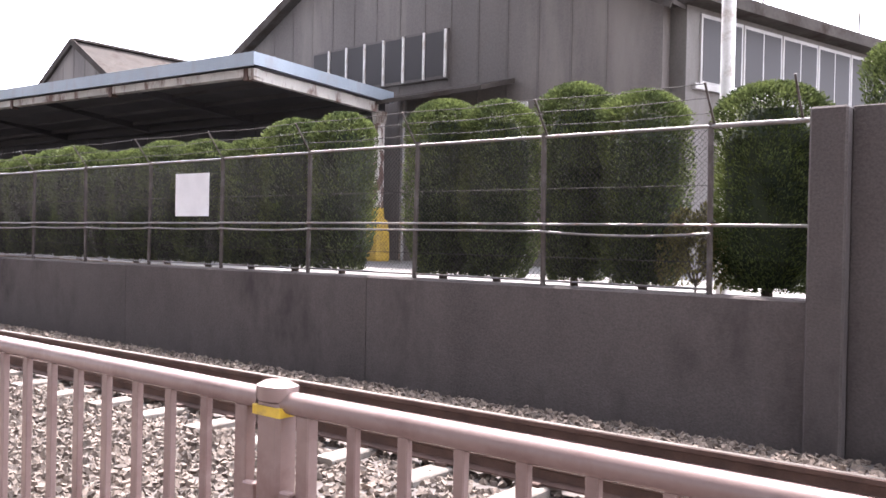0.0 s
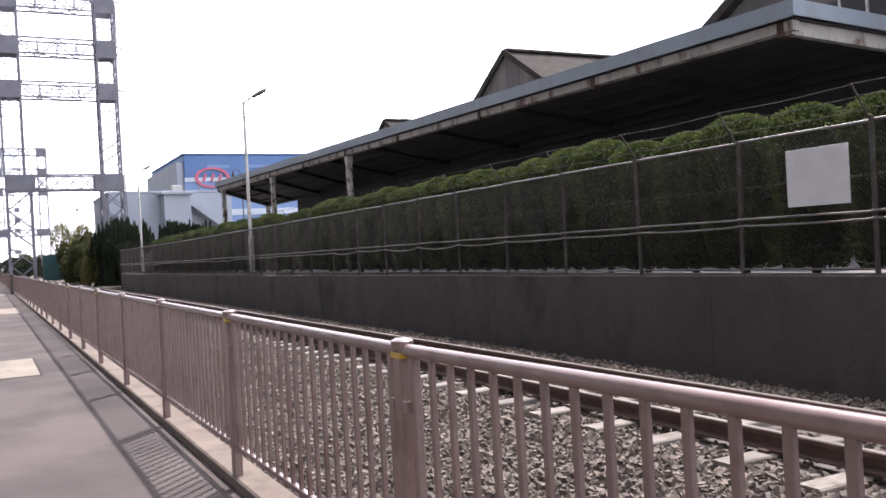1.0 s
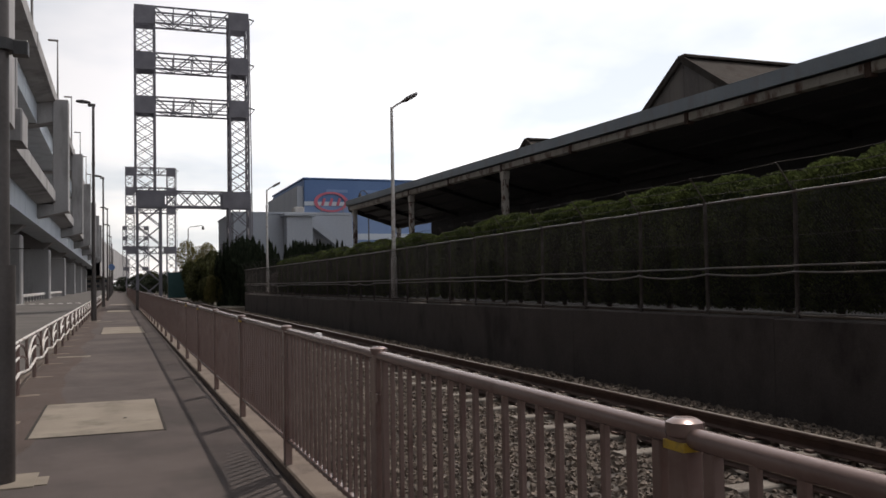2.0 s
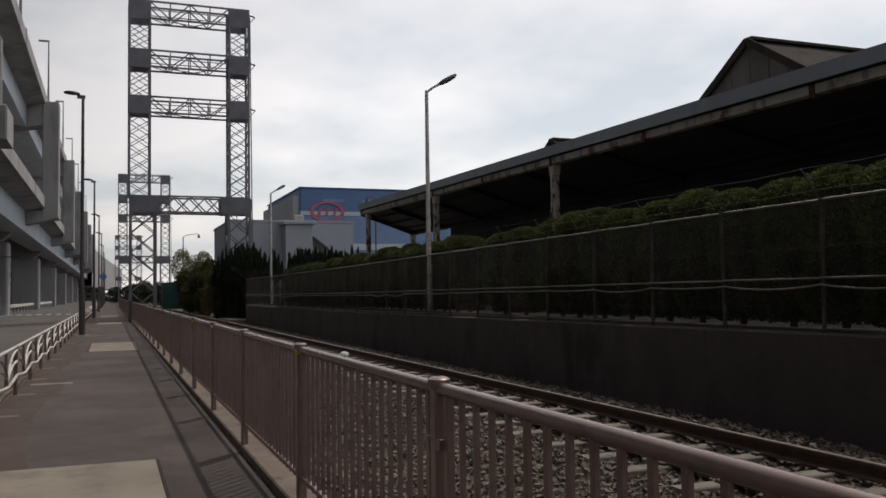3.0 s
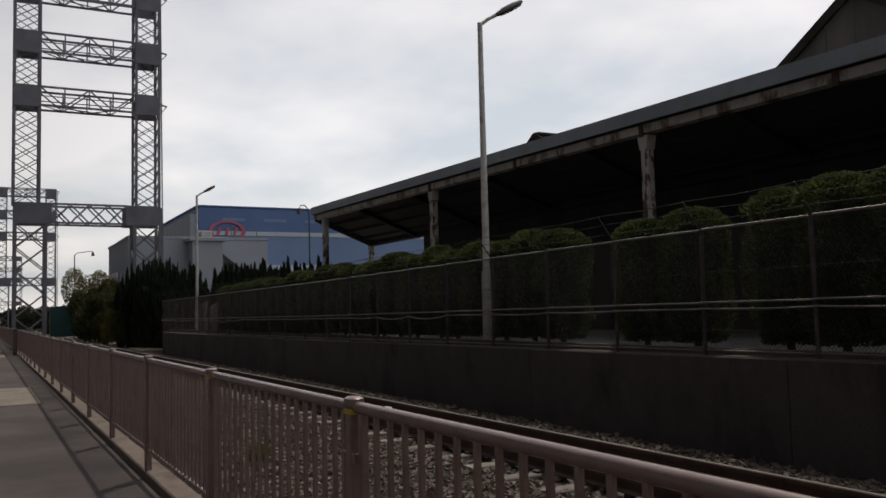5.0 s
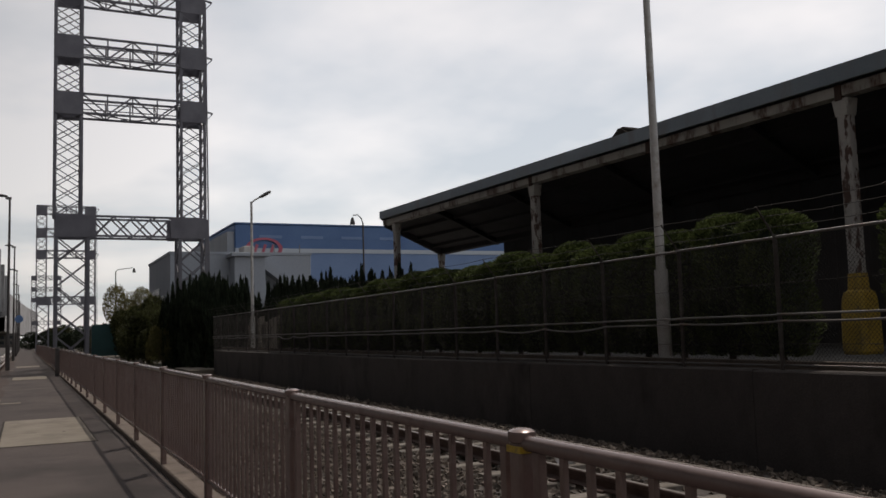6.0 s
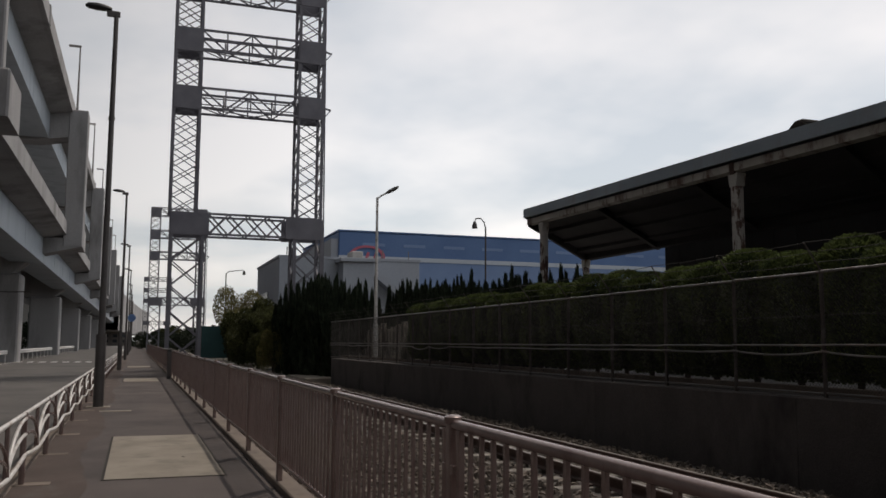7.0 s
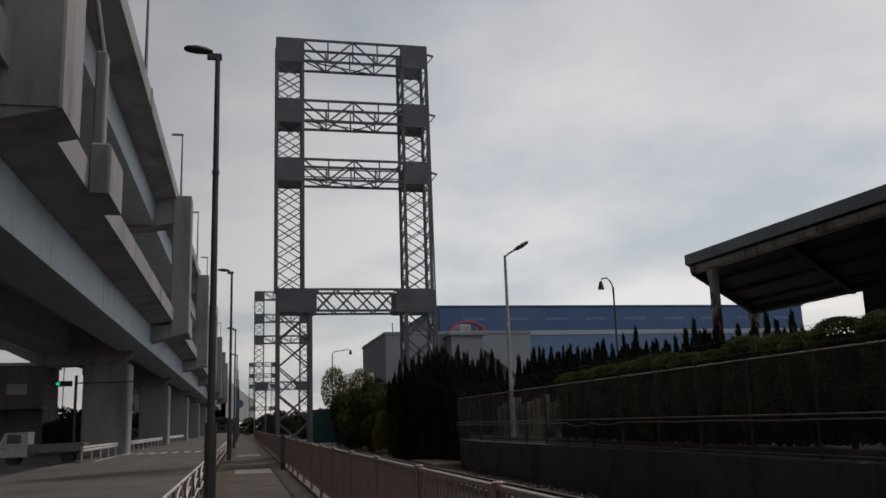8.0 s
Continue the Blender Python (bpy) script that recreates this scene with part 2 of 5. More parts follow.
PAINT = mat("road_paint", (0.52, 0.52, 0.5), (0.66, 0.66, 0.63), 0.8, scale=2, fine=50, bump=0.1, stain=(0.35, 0.34, 0.33), stain_scale=3)
BLACK = mat("black_plastic", (0.015, 0.015, 0.016), (0.03, 0.03, 0.032), 0.5, scale=4, fine=60, bump=0.0)


def glass_mat(name, tint, rough):
    m = bpy.data.materials.new(name)
    m.use_nodes = True
    b = m.node_tree.nodes["Principled BSDF"]
    b.inputs["Base Color"].default_value = rgb(*tint)
    b.inputs["Roughness"].default_value = rough
    b.inputs["Specular IOR Level"].default_value = 0.8 if rough < 0.3 else 0.08
    return m


FROST = glass_mat("frosted_pane", (0.06, 0.057, 0.058), 0.6)
DARKGLASS = glass_mat("dark_pane", (0.03, 0.035, 0.04), 0.08)
GREENLAMP = bpy.data.materials.new("green_signal_light")
GREENLAMP.use_nodes = True
GREENLAMP.node_tree.nodes["Principled BSDF"].inputs["Base Color"].default_value = (0.0, 0.3, 0.2, 1)
GREENLAMP.node_tree.nodes["Principled BSDF"].inputs["Emission Color"].default_value = (0.0, 1.0, 0.55, 1)
GREENLAMP.node_tree.nodes["Principled BSDF"].inputs["Emission Strength"].default_value = 0.8


# ---- mesh helpers ----
class Shape:
    """Collects points and faces of one mesh."""

    def __init__(self):
        self.v, self.f = [], []

    def add(self, pts, faces):
        n = len(self.v)
        self.v += [tuple(p) for p in pts]
        self.f += [tuple(n + i for i in f) for f in faces]
        return self

    def box(self, x0, x1, y0, y1, z0, z1, c=0.0):
        """A box; c: width of the chamfer on its upright and top edges."""
        if not c:
            p = [(x, y, z) for z in (z0, z1) for x, y in ((x0, y0), (x1, y0), (x1, y1), (x0, y1))]
            return self.add(p, [(3, 2, 1, 0), (4, 5, 6, 7), (0, 1, 5, 4), (1, 2, 6, 5), (2, 3, 7, 6), (3, 0, 4, 7)])
        def ring(z):
            return [(x, y, z) for x, y in ((x0 + c, y0), (x1 - c, y0), (x1, y0 + c), (x1, y1 - c), (x1 - c, y1), (x0 + c, y1), (x0, y1 - c), (x0, y0 + c))]

        p = ring(z0) + ring(z1 - c) + [(x0 + c, y0 + c, z1), (x1 - c, y0 + c, z1), (x1 - c, y1 - c, z1), (x0 + c, y1 - c, z1)]
        f = [(7, 6, 5, 4, 3, 2, 1, 0)] + [(i, (i + 1) % 8, 8 + (i + 1) % 8, 8 + i) for i in range(8)]
        f += [(16, 17, 18, 19), (8, 9, 17, 16), (9, 10, 17), (10, 11, 18, 17), (11, 12, 18), (12, 13, 19, 18), (13, 14, 19), (14, 15, 16, 19), (15, 8, 16)]
        return self.add(p, f)

    def tube(self, path, r, n=8, cap=True, r1=None):
        """A round tube along points; r1: radius at its end."""
        path = [Vector(p) for p in path]
        rings = []
        for i, p in enumerate(path):
            d = (path[min(i + 1, len(path) - 1)] - path[max(i - 1, 0)]).normalized()
            side = d.cross(Vector((0, 0, 1)) if abs(d.z) < 0.95 else Vector((0, 1, 0))).normalized()
            up = side.cross(d)
            rad = r if r1 is None else r + (r1 - r) * i / (len(path) - 1)
            rings.append([p + rad * (math.cos(a) * side + math.sin(a) * up) for a in [2 * math.pi * k / n for k in range(n)]])
        pts = [q for ring in rings for q in ring]
        faces = [(i * n + k, i * n + (k + 1) % n, (i + 1) * n + (k + 1) % n, (i + 1) * n + k) for i in range(len(path) - 1) for k in range(n)]
        if cap:
            faces += [tuple(range(n))[::-1], tuple((len(path) - 1) * n + k for k in range(n))]
        return self.add(pts, faces)

    def bar(self, a, b, w, h=None):
        """A square bar from a to b."""
        a, b, h = Vector(a), Vector(b), h or w
        d = (b - a).normalized()
        side = d.cross(Vector((0, 0, 1)) if abs(d.z) < 0.95 else Vector((1, 0, 0))).normalized()
        up = side.cross(d)
        p = [q + sx * side * w / 2 + sz * up * h / 2 for q in (a, b) for sx, sz in ((-1, -1), (1, -1), (1, 1), (-1, 1))]
        return self.add(p, [(0, 1, 2, 3), (7, 6, 5, 4), (0, 4, 5, 1), (1, 5, 6, 2), (2, 6, 7, 3), (3, 7, 4, 0)])

    def extrude_x(self, profile, x0, x1):
        """A closed profile of (y, z), run along x."""
        n = len(profile)
        p = [(x, y, z) for x in (x0, x1) for y, z in profile]
        return self.add(p, [tuple(range(n)), tuple(range(2 * n - 1, n - 1, -1))] + [(i, n + i, n + (i + 1) % n, (i + 1) % n) for i in range(n)])

    def extrude_y(self, profile, y0, y1):
        """A closed profile of (x, z), run along y."""
        n = len(profile)
        p = [(x, y, z) for y in (y0, y1) for x, z in profile]
        return self.add(p, [tuple(range(n)), tuple(range(2 * n - 1, n - 1, -1))] + [(i, n + i, n + (i + 1) % n, (i + 1) % n) for i in range(n)])

    def mesh(self, name, material, smooth=False):
        me = bpy.data.meshes.new(name)
        me.from_pydata(self.v, [], self.f)
        bm = bmesh.new()
        bm.from_mesh(me)
        bmesh.ops.recalc_face_normals(bm, faces=bm.faces)
        bm.to_mesh(me)
        bm.free()
        me.materials.append(material)
        if smooth:
            me.shade_smooth()
            me.set_sharp_from_angle(angle=radians(40))
        return me


def part(name, shape, material, parent=None, label="", smooth=False, at=None):
    """One mesh object from a Shape or a mesh, under a thing or part."""
    ob = new(name, shape.mesh(name, material, smooth) if isinstance(shape, Shape) else shape)
    if parent:
        ob.parent = parent
    if at is not None:
        ob.matrix_basis = at if isinstance(at, Matrix) else Matrix.Translation(at)
    if label:
        tagged(ob, label)
    return ob


def thing(name, label, category, group="", kind="", at=(0, 0, 0)):
    ob = new(name)
    ob.empty_display_size = 0.2
    ob.matrix_basis = at if isinstance(at, Matrix) else Matrix.Translation(at)
    return tagged(ob, label, category, group, kind)


def solid(name, shape, material, label, category, group="", kind="", smooth=False, at=None):
    return tagged(part(name, shape, material, None, "", smooth, at), label, category, group, kind)


# ---- large structure: ground, road, pavement, walls ----
X_FAR = -420.0
solid("ground", Shape().box(-2500, 1500, -2000, 2000, -0.9, -0.42), SOIL, "dark earth ground reaching the horizon", "ground", kind="structure")
solid("road", Shape().box(X_FAR, 60, -30, -3.2, -0.6, -0.12), ROADWAY, "worn grey asphalt roadway under the viaduct", "road", kind="structure")
solid("pavement", Shape().box(X_FAR, 60, -2.98, -0.04, -0.6, 0.0), ASPHALT, "grey patched asphalt footway beside the railway", "pavement", kind="structure")
kerb = solid("kerb", Shape().box(X_FAR, 60, -3.2, -2.98, -0.6, 0.02, 0.02), CURB, "concrete kerb between footway and roadway", "kerb", kind="structure")
solid("curb_footing", Shape().box(-200, 60, -0.04, 0.2, -0.6, 0.085, 0.015), CURB, "pale concrete footing under the metal railing", "curb", kind="structure")

# older dirty asphalt strip along the kerb, with a ragged edge
rng = random.Random(21)
strip = Shape()
cuts = [10 - 0.6 * k for k in range(230)]
edge = [-2.28 + 0.10 * math.sin(0.7 * u) + rng.uniform(-0.05, 0.05) for u in cuts]
for u, e in zip(cuts, edge):
    strip.v += [(u, -2.975, 0.004), (u, e, 0.004), (u, e + 0.01, -0.01), (u, -2.975, -0.01)]
strip.f += [(4 * k + a, 4 * k + b, 4 * k + 4 + b, 4 * k + 4 + a) for k in range(len(cuts) - 1) for a, b in ((0, 1), (1, 2), (3, 0), (2, 3))]
solid("asphalt_strip", strip, DIRT, "darker dirty asphalt strip along the kerb of the footway", "footway strip", kind="structure")

# concrete lids in the footway
for x0, x1, y0, y1 in ((-24.65, -21.7, -2.37, -0.92), (-49.2, -44.0, -1.98, -0.515), (-9.6, -7.2, -2.6, -1.2), (-75.5, -72.0, -2.1, -0.64), (-97, -93.5, -2.1, -0.64)):
    lid = thing("cover_slab", "pale concrete cover slab set in the footway with a dark joint", "cover slab", "cover slabs in the footway")
    part("slab", Shape().box(x0, x1, y0, y1, -0.1, 0.010, 0.004), SLAB, lid)
    joint = Shape().box(x0 - 0.035, x0 - 0.002, y0 - 0.035, y1 + 0.035, -0.05, 0.005).box(x1 + 0.002, x1 + 0.035, y0 - 0.035, y1 + 0.035, -0.05, 0.005)
    joint.box(x0 - 0.002, x1 + 0.002, y0 - 0.035, y0 - 0.002, -0.05, 0.005).box(x0 - 0.002, x1 + 0.002, y1 + 0.002, y1 + 0.035, -0.05, 0.005)
    part("joint", joint, SEAM, lid, "dark dirt-filled joint")
    part("lifting_hole", Shape().tube([(x0 + 0.62 * (x1 - x0), y1 - 0.42, 0.0), (x0 + 0.62 * (x1 - x0), y1 - 0.42, 0.0125)], 0.028, 12), SEAM, lid, "dark lifting hole")
for x0, y0 in ((-55.6, -2.45), (-19.5, -2.75), (-34, -2.8)):
    solid("paint_mark", Shape().box(x0, x0 + 0.35, y0, y0 + 0.75, -0.02, 0.009), SLAB, "short pale concrete patch in the footway", "patch")

# track bed, sleepers, rails
bed = Shape()
PROFILE = [(0.2, -0.10), (1.2, -0.08), (2.4, -0.03), (2.95, 0.0), (5.35, 0.0), (5.9, -0.08), (6.7, -0.19)]
nx, xs = 0, [40 - 4 * k for k in range(116)]
pts = [(x, y, z) for x in xs for y, z in PROFILE]
m = len(PROFILE)
bed.add(pts, [(i * m + j, i * m + j + 1, (i + 1) * m + j + 1, (i + 1) * m + j) for i in range(len(xs) - 1) for j in range(m - 1)])
bed.add([(x, y, -0.6) for x in (40, X_FAR) for y in (0.2, 6.7)], [(0, 1, 3, 2)])
track_bed = solid("track_bed", bed, BED, "bed of pale crushed-stone ballast under the railway", "track bed", kind="structure")


def bed_height(y):
    for (ya, za), (yb, zb) in zip(PROFILE, PROFILE[1:]):
        if ya <= y <= yb:
            return za + (zb - za) * (y - ya) / (yb - ya)
    return -0.19


def rail_profile(y):
    half = [(0.064, 0.06), (0.064, 0.072), (0.012, 0.09), (0.010, 0.15), (0.032, 0.162), (0.0325, 0.197), (0.026, 0.203)]
    return [(y + a, z) for a, z in half] + [(y - a, z) for a, z in reversed(half)]


for y in (3.55, 4.65):
    r = thing("rail", "rusty brown steel rail with a worn bright head", "rail", "rails of the track")
    part("rail_web", Shape().extrude_x(rail_profile(y), -222, 40), RUST, r)
    part("running_band", Shape().box(-222, 40, y - 0.024, y + 0.024, 0.201, 0.2055), HEAD, r, "worn bright running band")
sleeper = Shape().extrude_y([(-0.11, -0.05), (0.11, -0.05), (0.10, 0.08), (0.085, 0.092), (-0.085, 0.092), (-0.10, 0.08)], 3.02, 5.18).mesh("sleeper", SLEEPER)
clip = Shape().box(-0.05, 0.05, -0.028, 0.028, 0.07, 0.098, 0.006).mesh("rail_clip", RUST)
for k in range(150):
    s = thing("sleeper", "pale grey concrete sleeper in the ballast", "sleeper", "sleepers of the track", at=(3 - 0.78 * k, 0, 0))
    s.matrix_basis = pose(3 - 0.78 * k + random.uniform(-0.02, 0.02), random.uniform(-0.03, 0.03), random.uniform(-0.05, -0.034), 0, 0, random.uniform(-0.8, 0.8))
    part("sleeper_beam", sleeper, SLEEPER, s)
    for y in (3.465, 3.635, 4.565, 4.735) if k < 60 else ():
        part("rail_clip", clip, RUST, s, at=(0, y, 0.02))

# retaining wall with pillar and yard behind it
def fall(x):
    """How far the wall, fence and hedge lie lower towards the far end."""
    return -0.17 * min(1.0, max(0.0, (-8 - x) / 38))


wall = thing("retaining_wall", "dark stained concrete retaining wall along the railway", "wall", kind="structure")
x = -3.9
k = 0
while x > -71:
    x1 = max(x - 5.4, -71)
    za, zb = 1.19 - 0.004 * (k % 3) + fall(x), 1.19 - 0.004 * (k % 3) + fall(x1)
    part("wall_panel", Shape().add([(x1 + 0.006, 6.66, -0.6), (x - 0.006, 6.66, -0.6), (x - 0.006, 6.98, -0.6), (x1 + 0.006, 6.98, -0.6), (x1 + 0.006, 6.66, zb - 0.02), (x - 0.006, 6.66, za - 0.02), (x - 0.006, 6.98, za), (x1 + 0.006, 6.98, zb), (x1 + 0.006, 6.68, zb), (x - 0.006, 6.68, za)], [(3, 2, 1, 0), (0, 1, 5, 4), (4, 5, 9, 8), (8, 9, 6, 7), (1, 2, 6, 9, 5), (2, 3, 7, 6), (3, 0, 4, 8, 7)]), WALL, wall)
    x, k = x1, k + 1
part("wall_core", Shape().box(-71, -3.9, 6.69, 6.95, -0.6, 0.98), WALL, wall)
part("wall_return", Shape().box(-71.0, -70.7, 6.98, 60, -0.6, 1.15, 0.012), WALL, wall)
pillar = thing("wall_tall", "tall dark concrete wall with a squared end pillar", "wall", kind="structure")
part("end_pillar", Shape().box(-3.95, -3.63, 6.58, 7.05, -0.6, 2.91, 0.02), WALL, pillar)
part("wall_body", Shape().box(-3.63, 20, 6.74, 6.98, -0.6, 2.92, 0.012), WALL, pillar)
solid("planting_bed", Shape().box(-70.7, -10.2, 7.1, 8.3, 0.9, 1.06, 0.005), SOIL, "dark earth bed under the clipped hedge", "planting bed", kind="structure")
solid("bed_edging", Shape().box(-70.6, -10.2, 7.02, 7.1, 1.0, 1.16, 0.01), CURB, "low pale concrete edging of the planting bed", "edging", kind="structure")
solid("yard", Shape().box(-70.7, 60, 6.98, 130, -0.6, 1.05), YARD, "pale concrete works yard behind the hedge", "yard", kind="structure")

# ---- metal railing between footway and track ----
rail_group = "panels of the metal railing"
post_mesh = Shape().box(-0.041, 0.041, -0.034, 0.034, 0.0, 1.27, 0.01).mesh("post", RAILING)
cap_shape = Shape()
for r0, z0 in ((0.053, 1.266), (0.056, 1.276), (0.055, 1.302), (0.035, 1.312)):
    cap_shape.v += [(r0 * math.cos(a), 0.9 * r0 * math.sin(a), z0) for a in [2 * math.pi * i / 14 for i in range(14)]]
cap_shape.f += [(j * 14 + i, j * 14 + (i + 1) % 14, (j + 1) * 14 + (i + 1) % 14, (j + 1) * 14 + i) for j in range(3) for i in range(14)] + [tuple(range(42, 56)), tuple(range(13, -1, -1))]
cap_mesh = cap_shape.mesh("post_cap", RAILING, True)
tape_mesh = Shape().box(-0.0475, 0.0475, -0.0375, 0.0375, 1.228, 1.252).mesh("tape", TAPE)
top_mesh = Shape().tube([(-2.955, 0, 1.262), (-0.045, 0, 1.262)], 0.029, 14).mesh("top_rail", RAILING, True)
low_mesh = Shape().box(-2.945, -0.055, -0.02, 0.02, 0.285, 0.315, 0.005).mesh("bottom_rail", RAILING)
end_mesh = Shape().box(-0.022, 0.022, -0.018, 0.018, 0.27, 1.24, 0.004).mesh("end_bar", RAILING)
bar_mesh = Shape().box(-0.0145, 0.0145, -0.011, 0.011, 0.262, 1.24, 0.003).mesh("bar", RAILING)
brk_mesh = Shape().box(-0.02, 0.02, -0.036, -0.012, 1.0, 1.05, 0.004).mesh("bracket", RAILING)
POSTS = [8.7, 5.7, 2.65, -0.4, -3.44, -6.61, -9.78, -12.85, -15.77] + [-18.72 - 3.01 * i for i in range(51)]
LIFT = {4: 0.015, 5: 0.038}
for k, (xp, xn) in enumerate(zip(POSTS, POSTS[1:])):
    pan = thing("railing_panel", "beige-brown painted metal railing panel with upright bars", "railing", rail_group, at=pose(xp, 0, LIFT.get(k, 0.01), 0, math.degrees((LIFT.get(k + 1, 0.01) - LIFT.get(k, 0.01)) / (xp - xn))) @ Matrix.Diagonal(((xp - xn) / 3.0, 1, 1, 1)))
    part("post", post_mesh, RAILING, pan)
    part("post_cap", cap_mesh, RAILING, pan)
    for u in (-0.066, 0.066):
        part("bracket", brk_mesh, RAILING, pan, at=(u, 0, 0))
    if k in (4, 5, 6, 7, 10, 12, 13):
        part("tape", tape_mesh, TAPE, pan, "strip of yellow tape round the post")
    part("top_rail", top_mesh, RAILING, pan)
    part("bottom_rail", low_mesh, RAILING, pan)
    for i in range(19):
        part("bar" if 0 < i < 18 else "end_bar", bar_mesh if 0 < i < 18 else end_mesh, RAILING, pan, at=(-0.115 - 0.1539 * i, 0, 0))

# ---- chain-link fence on the retaining wall ----
Y_F, STEP = 6.78, 1.85
fence_post = Shape().tube([(0, 0, 1.1), (0, 0, 2.86)], 0.029, 10).mesh("fence_post", FPOST, True)
fence_arm = Shape().bar((0, 0, 2.84), (0, -0.27, 3.2), 0.02, 0.014).mesh("wire_arm", FPOST)
pipes = [Shape().tube([(-STEP, 0, z), (0, 0, z)], r, 8).mesh("fence_pipe", GALV, True) for z, r in ((2.82, 0.018), (1.24, 0.012))]
wires = [Shape().tube([(-STEP, 0, z), (-STEP / 2, 0, z - 0.004), (0, 0, z)], 0.004, 4).mesh("tension_wire", WIRE) for z in (2.25, 1.5)]
FH0, FH1, CELL = 1.26, 2.80, 0.056


def mesh_panel():
    """Two families of slanting wires clipped to the panel."""
    s, h = Shape(), FH1 - FH0
    n = int((STEP + h) / CELL)
    for i in range(n):
        for sign in (1, -1):
            a = -h + i * CELL
            t0, t1 = max(0.0, -a), min(h, STEP - a)
            if t1 - t0 < 0.02:
                continue
            p0, p1 = (a + t0, FH0 + t0), (a + t1, FH0 + t1)
            if sign < 0:
                p0, p1 = (STEP - p0[0], p0[1]), (STEP - p1[0], p1[1])
            s.bar((-p0[0], 0.004 * sign, p0[1]), (-p1[0], 0.004 * sign, p1[1]), 0.003)
    return s.mesh("wire_mesh", WIRE)


net = mesh_panel()
barbs = [Shape().tube([(-STEP, -0.27 * u, z), (-STEP * 0.5, -0.27 * u, z - 0.02), (0, -0.27 * u, z)], 0.0042, 4).mesh("barbed_wire", WIRE) for u, z in ((0.25, 2.94), (0.62, 3.07), (0.97, 3.19))]
rng = random.Random(4)
for k in range(37):
    pitch = 1.876 if k < 7 else 1.79
    xf = -4.88 - 1.876 * min(k, 7) - 1.79 * max(0, k - 7)
    f = thing("fence_bay", "chain-link fence bay on galvanised posts with barbed wire", "fence", "bays of the chain-link fence", at=Matrix.Translation((xf, Y_F, fall(xf))) @ Matrix.Diagonal((pitch / STEP, 1, 1, 1)))
    part("fence_post", fence_post, FPOST, f, at=pose(0, 0, 0, rng.uniform(-0.4, 0.4), rng.uniform(-0.9, 0.9), 0))
    part("wire_arm", fence_arm, FPOST, f)
    for me in pipes:
        part("fence_pipe", me, GALV, f)
    for me in wires:
        part("tension_wire", me, WIRE, f)
    part("wire_mesh", net, WIRE, f)
    for me in barbs:
        part("barbed_wire", me, WIRE, f)
    sag = rng.choice((0.0, 0.0, 0.02, 0.06, 0.09))
    for z, d in ((1.86, 0.0), (1.78, sag)):
        pts = [(-STEP * u, -0.04, z - 4 * d * u * (1 - u) * (1 if k % 2 else 0.6)) for u in [i / 8 for i in range(9)]]
        part("sagging_pipe", Shape().tube(pts, 0.014, 7), GALV, f, smooth=True)
first = thing("fence_bay", "short end bay of chain-link fence beside the pillar", "fence", "bays of the chain-link fence", at=(-4.88 + 0.9, Y_F, 0))
part("fence_pipe", Shape().tube([(-0.9, 0, 2.82), (0, 0, 2.82)], 0.024, 8), GALV, first)
part("fence_pipe", Shape().tube([(-0.9, -0.04, 1.86), (0, -0.04, 1.86)], 0.016, 8), GALV, first)
part("wire_arm", fence_arm, FPOST, first, at=(-0.08, 0, 0))

sign = thing("sign_board", "blank white rectangular sign board on the chain-link fence", "sign", at=(-13.03, Y_F - 0.06, 0))
part("board", Shape().box(-0.415, 0.415, -0.008, 0.008, 1.945, 2.6, 0.003), SIGN, sign)
for u in (-0.3, 0.3):
    part("strap", Shape().box(u - 0.02, u + 0.02, 0.008, 0.05, 2.15, 2.19), GALV, sign)


# ---- planting ----
def clump_mesh(name, material, n, inside, size, seed, flat=0.5):
    """Many small leaf blades scattered by the function inside(rng), which gives a place and an outward way."""
    rng = random.Random(seed)
    s = Shape()
    for _ in range(n):
        p, out = inside(rng)
        p, out = Vector(p), Vector(out)
        a = Vector((rng.gauss(0, 1), rng.gauss(0, 1), rng.gauss(0, 1))).normalized()
        u = (out + a * flat).normalized()
        w = u.cross(Vector((rng.gauss(0, 1), rng.gauss(0, 1), rng.gauss(0, 1)))).normalized()
        l, b = size * rng.uniform(0.6, 1.3), size * rng.uniform(0.22, 0.42)
        s.v += [tuple(p - u * l * 0.4), tuple(p + u * l * 0.2 + w * b), tuple(p + u * l), tuple(p + u * l * 0.2 - w * b)]
        i = len(s.v) - 4
        s.f.append((i, i + 1, i + 2, i + 3))
    me = bpy.data.meshes.new(name)
    me.from_pydata(s.v, [], s.f)
    me.materials.append(material)
    return me


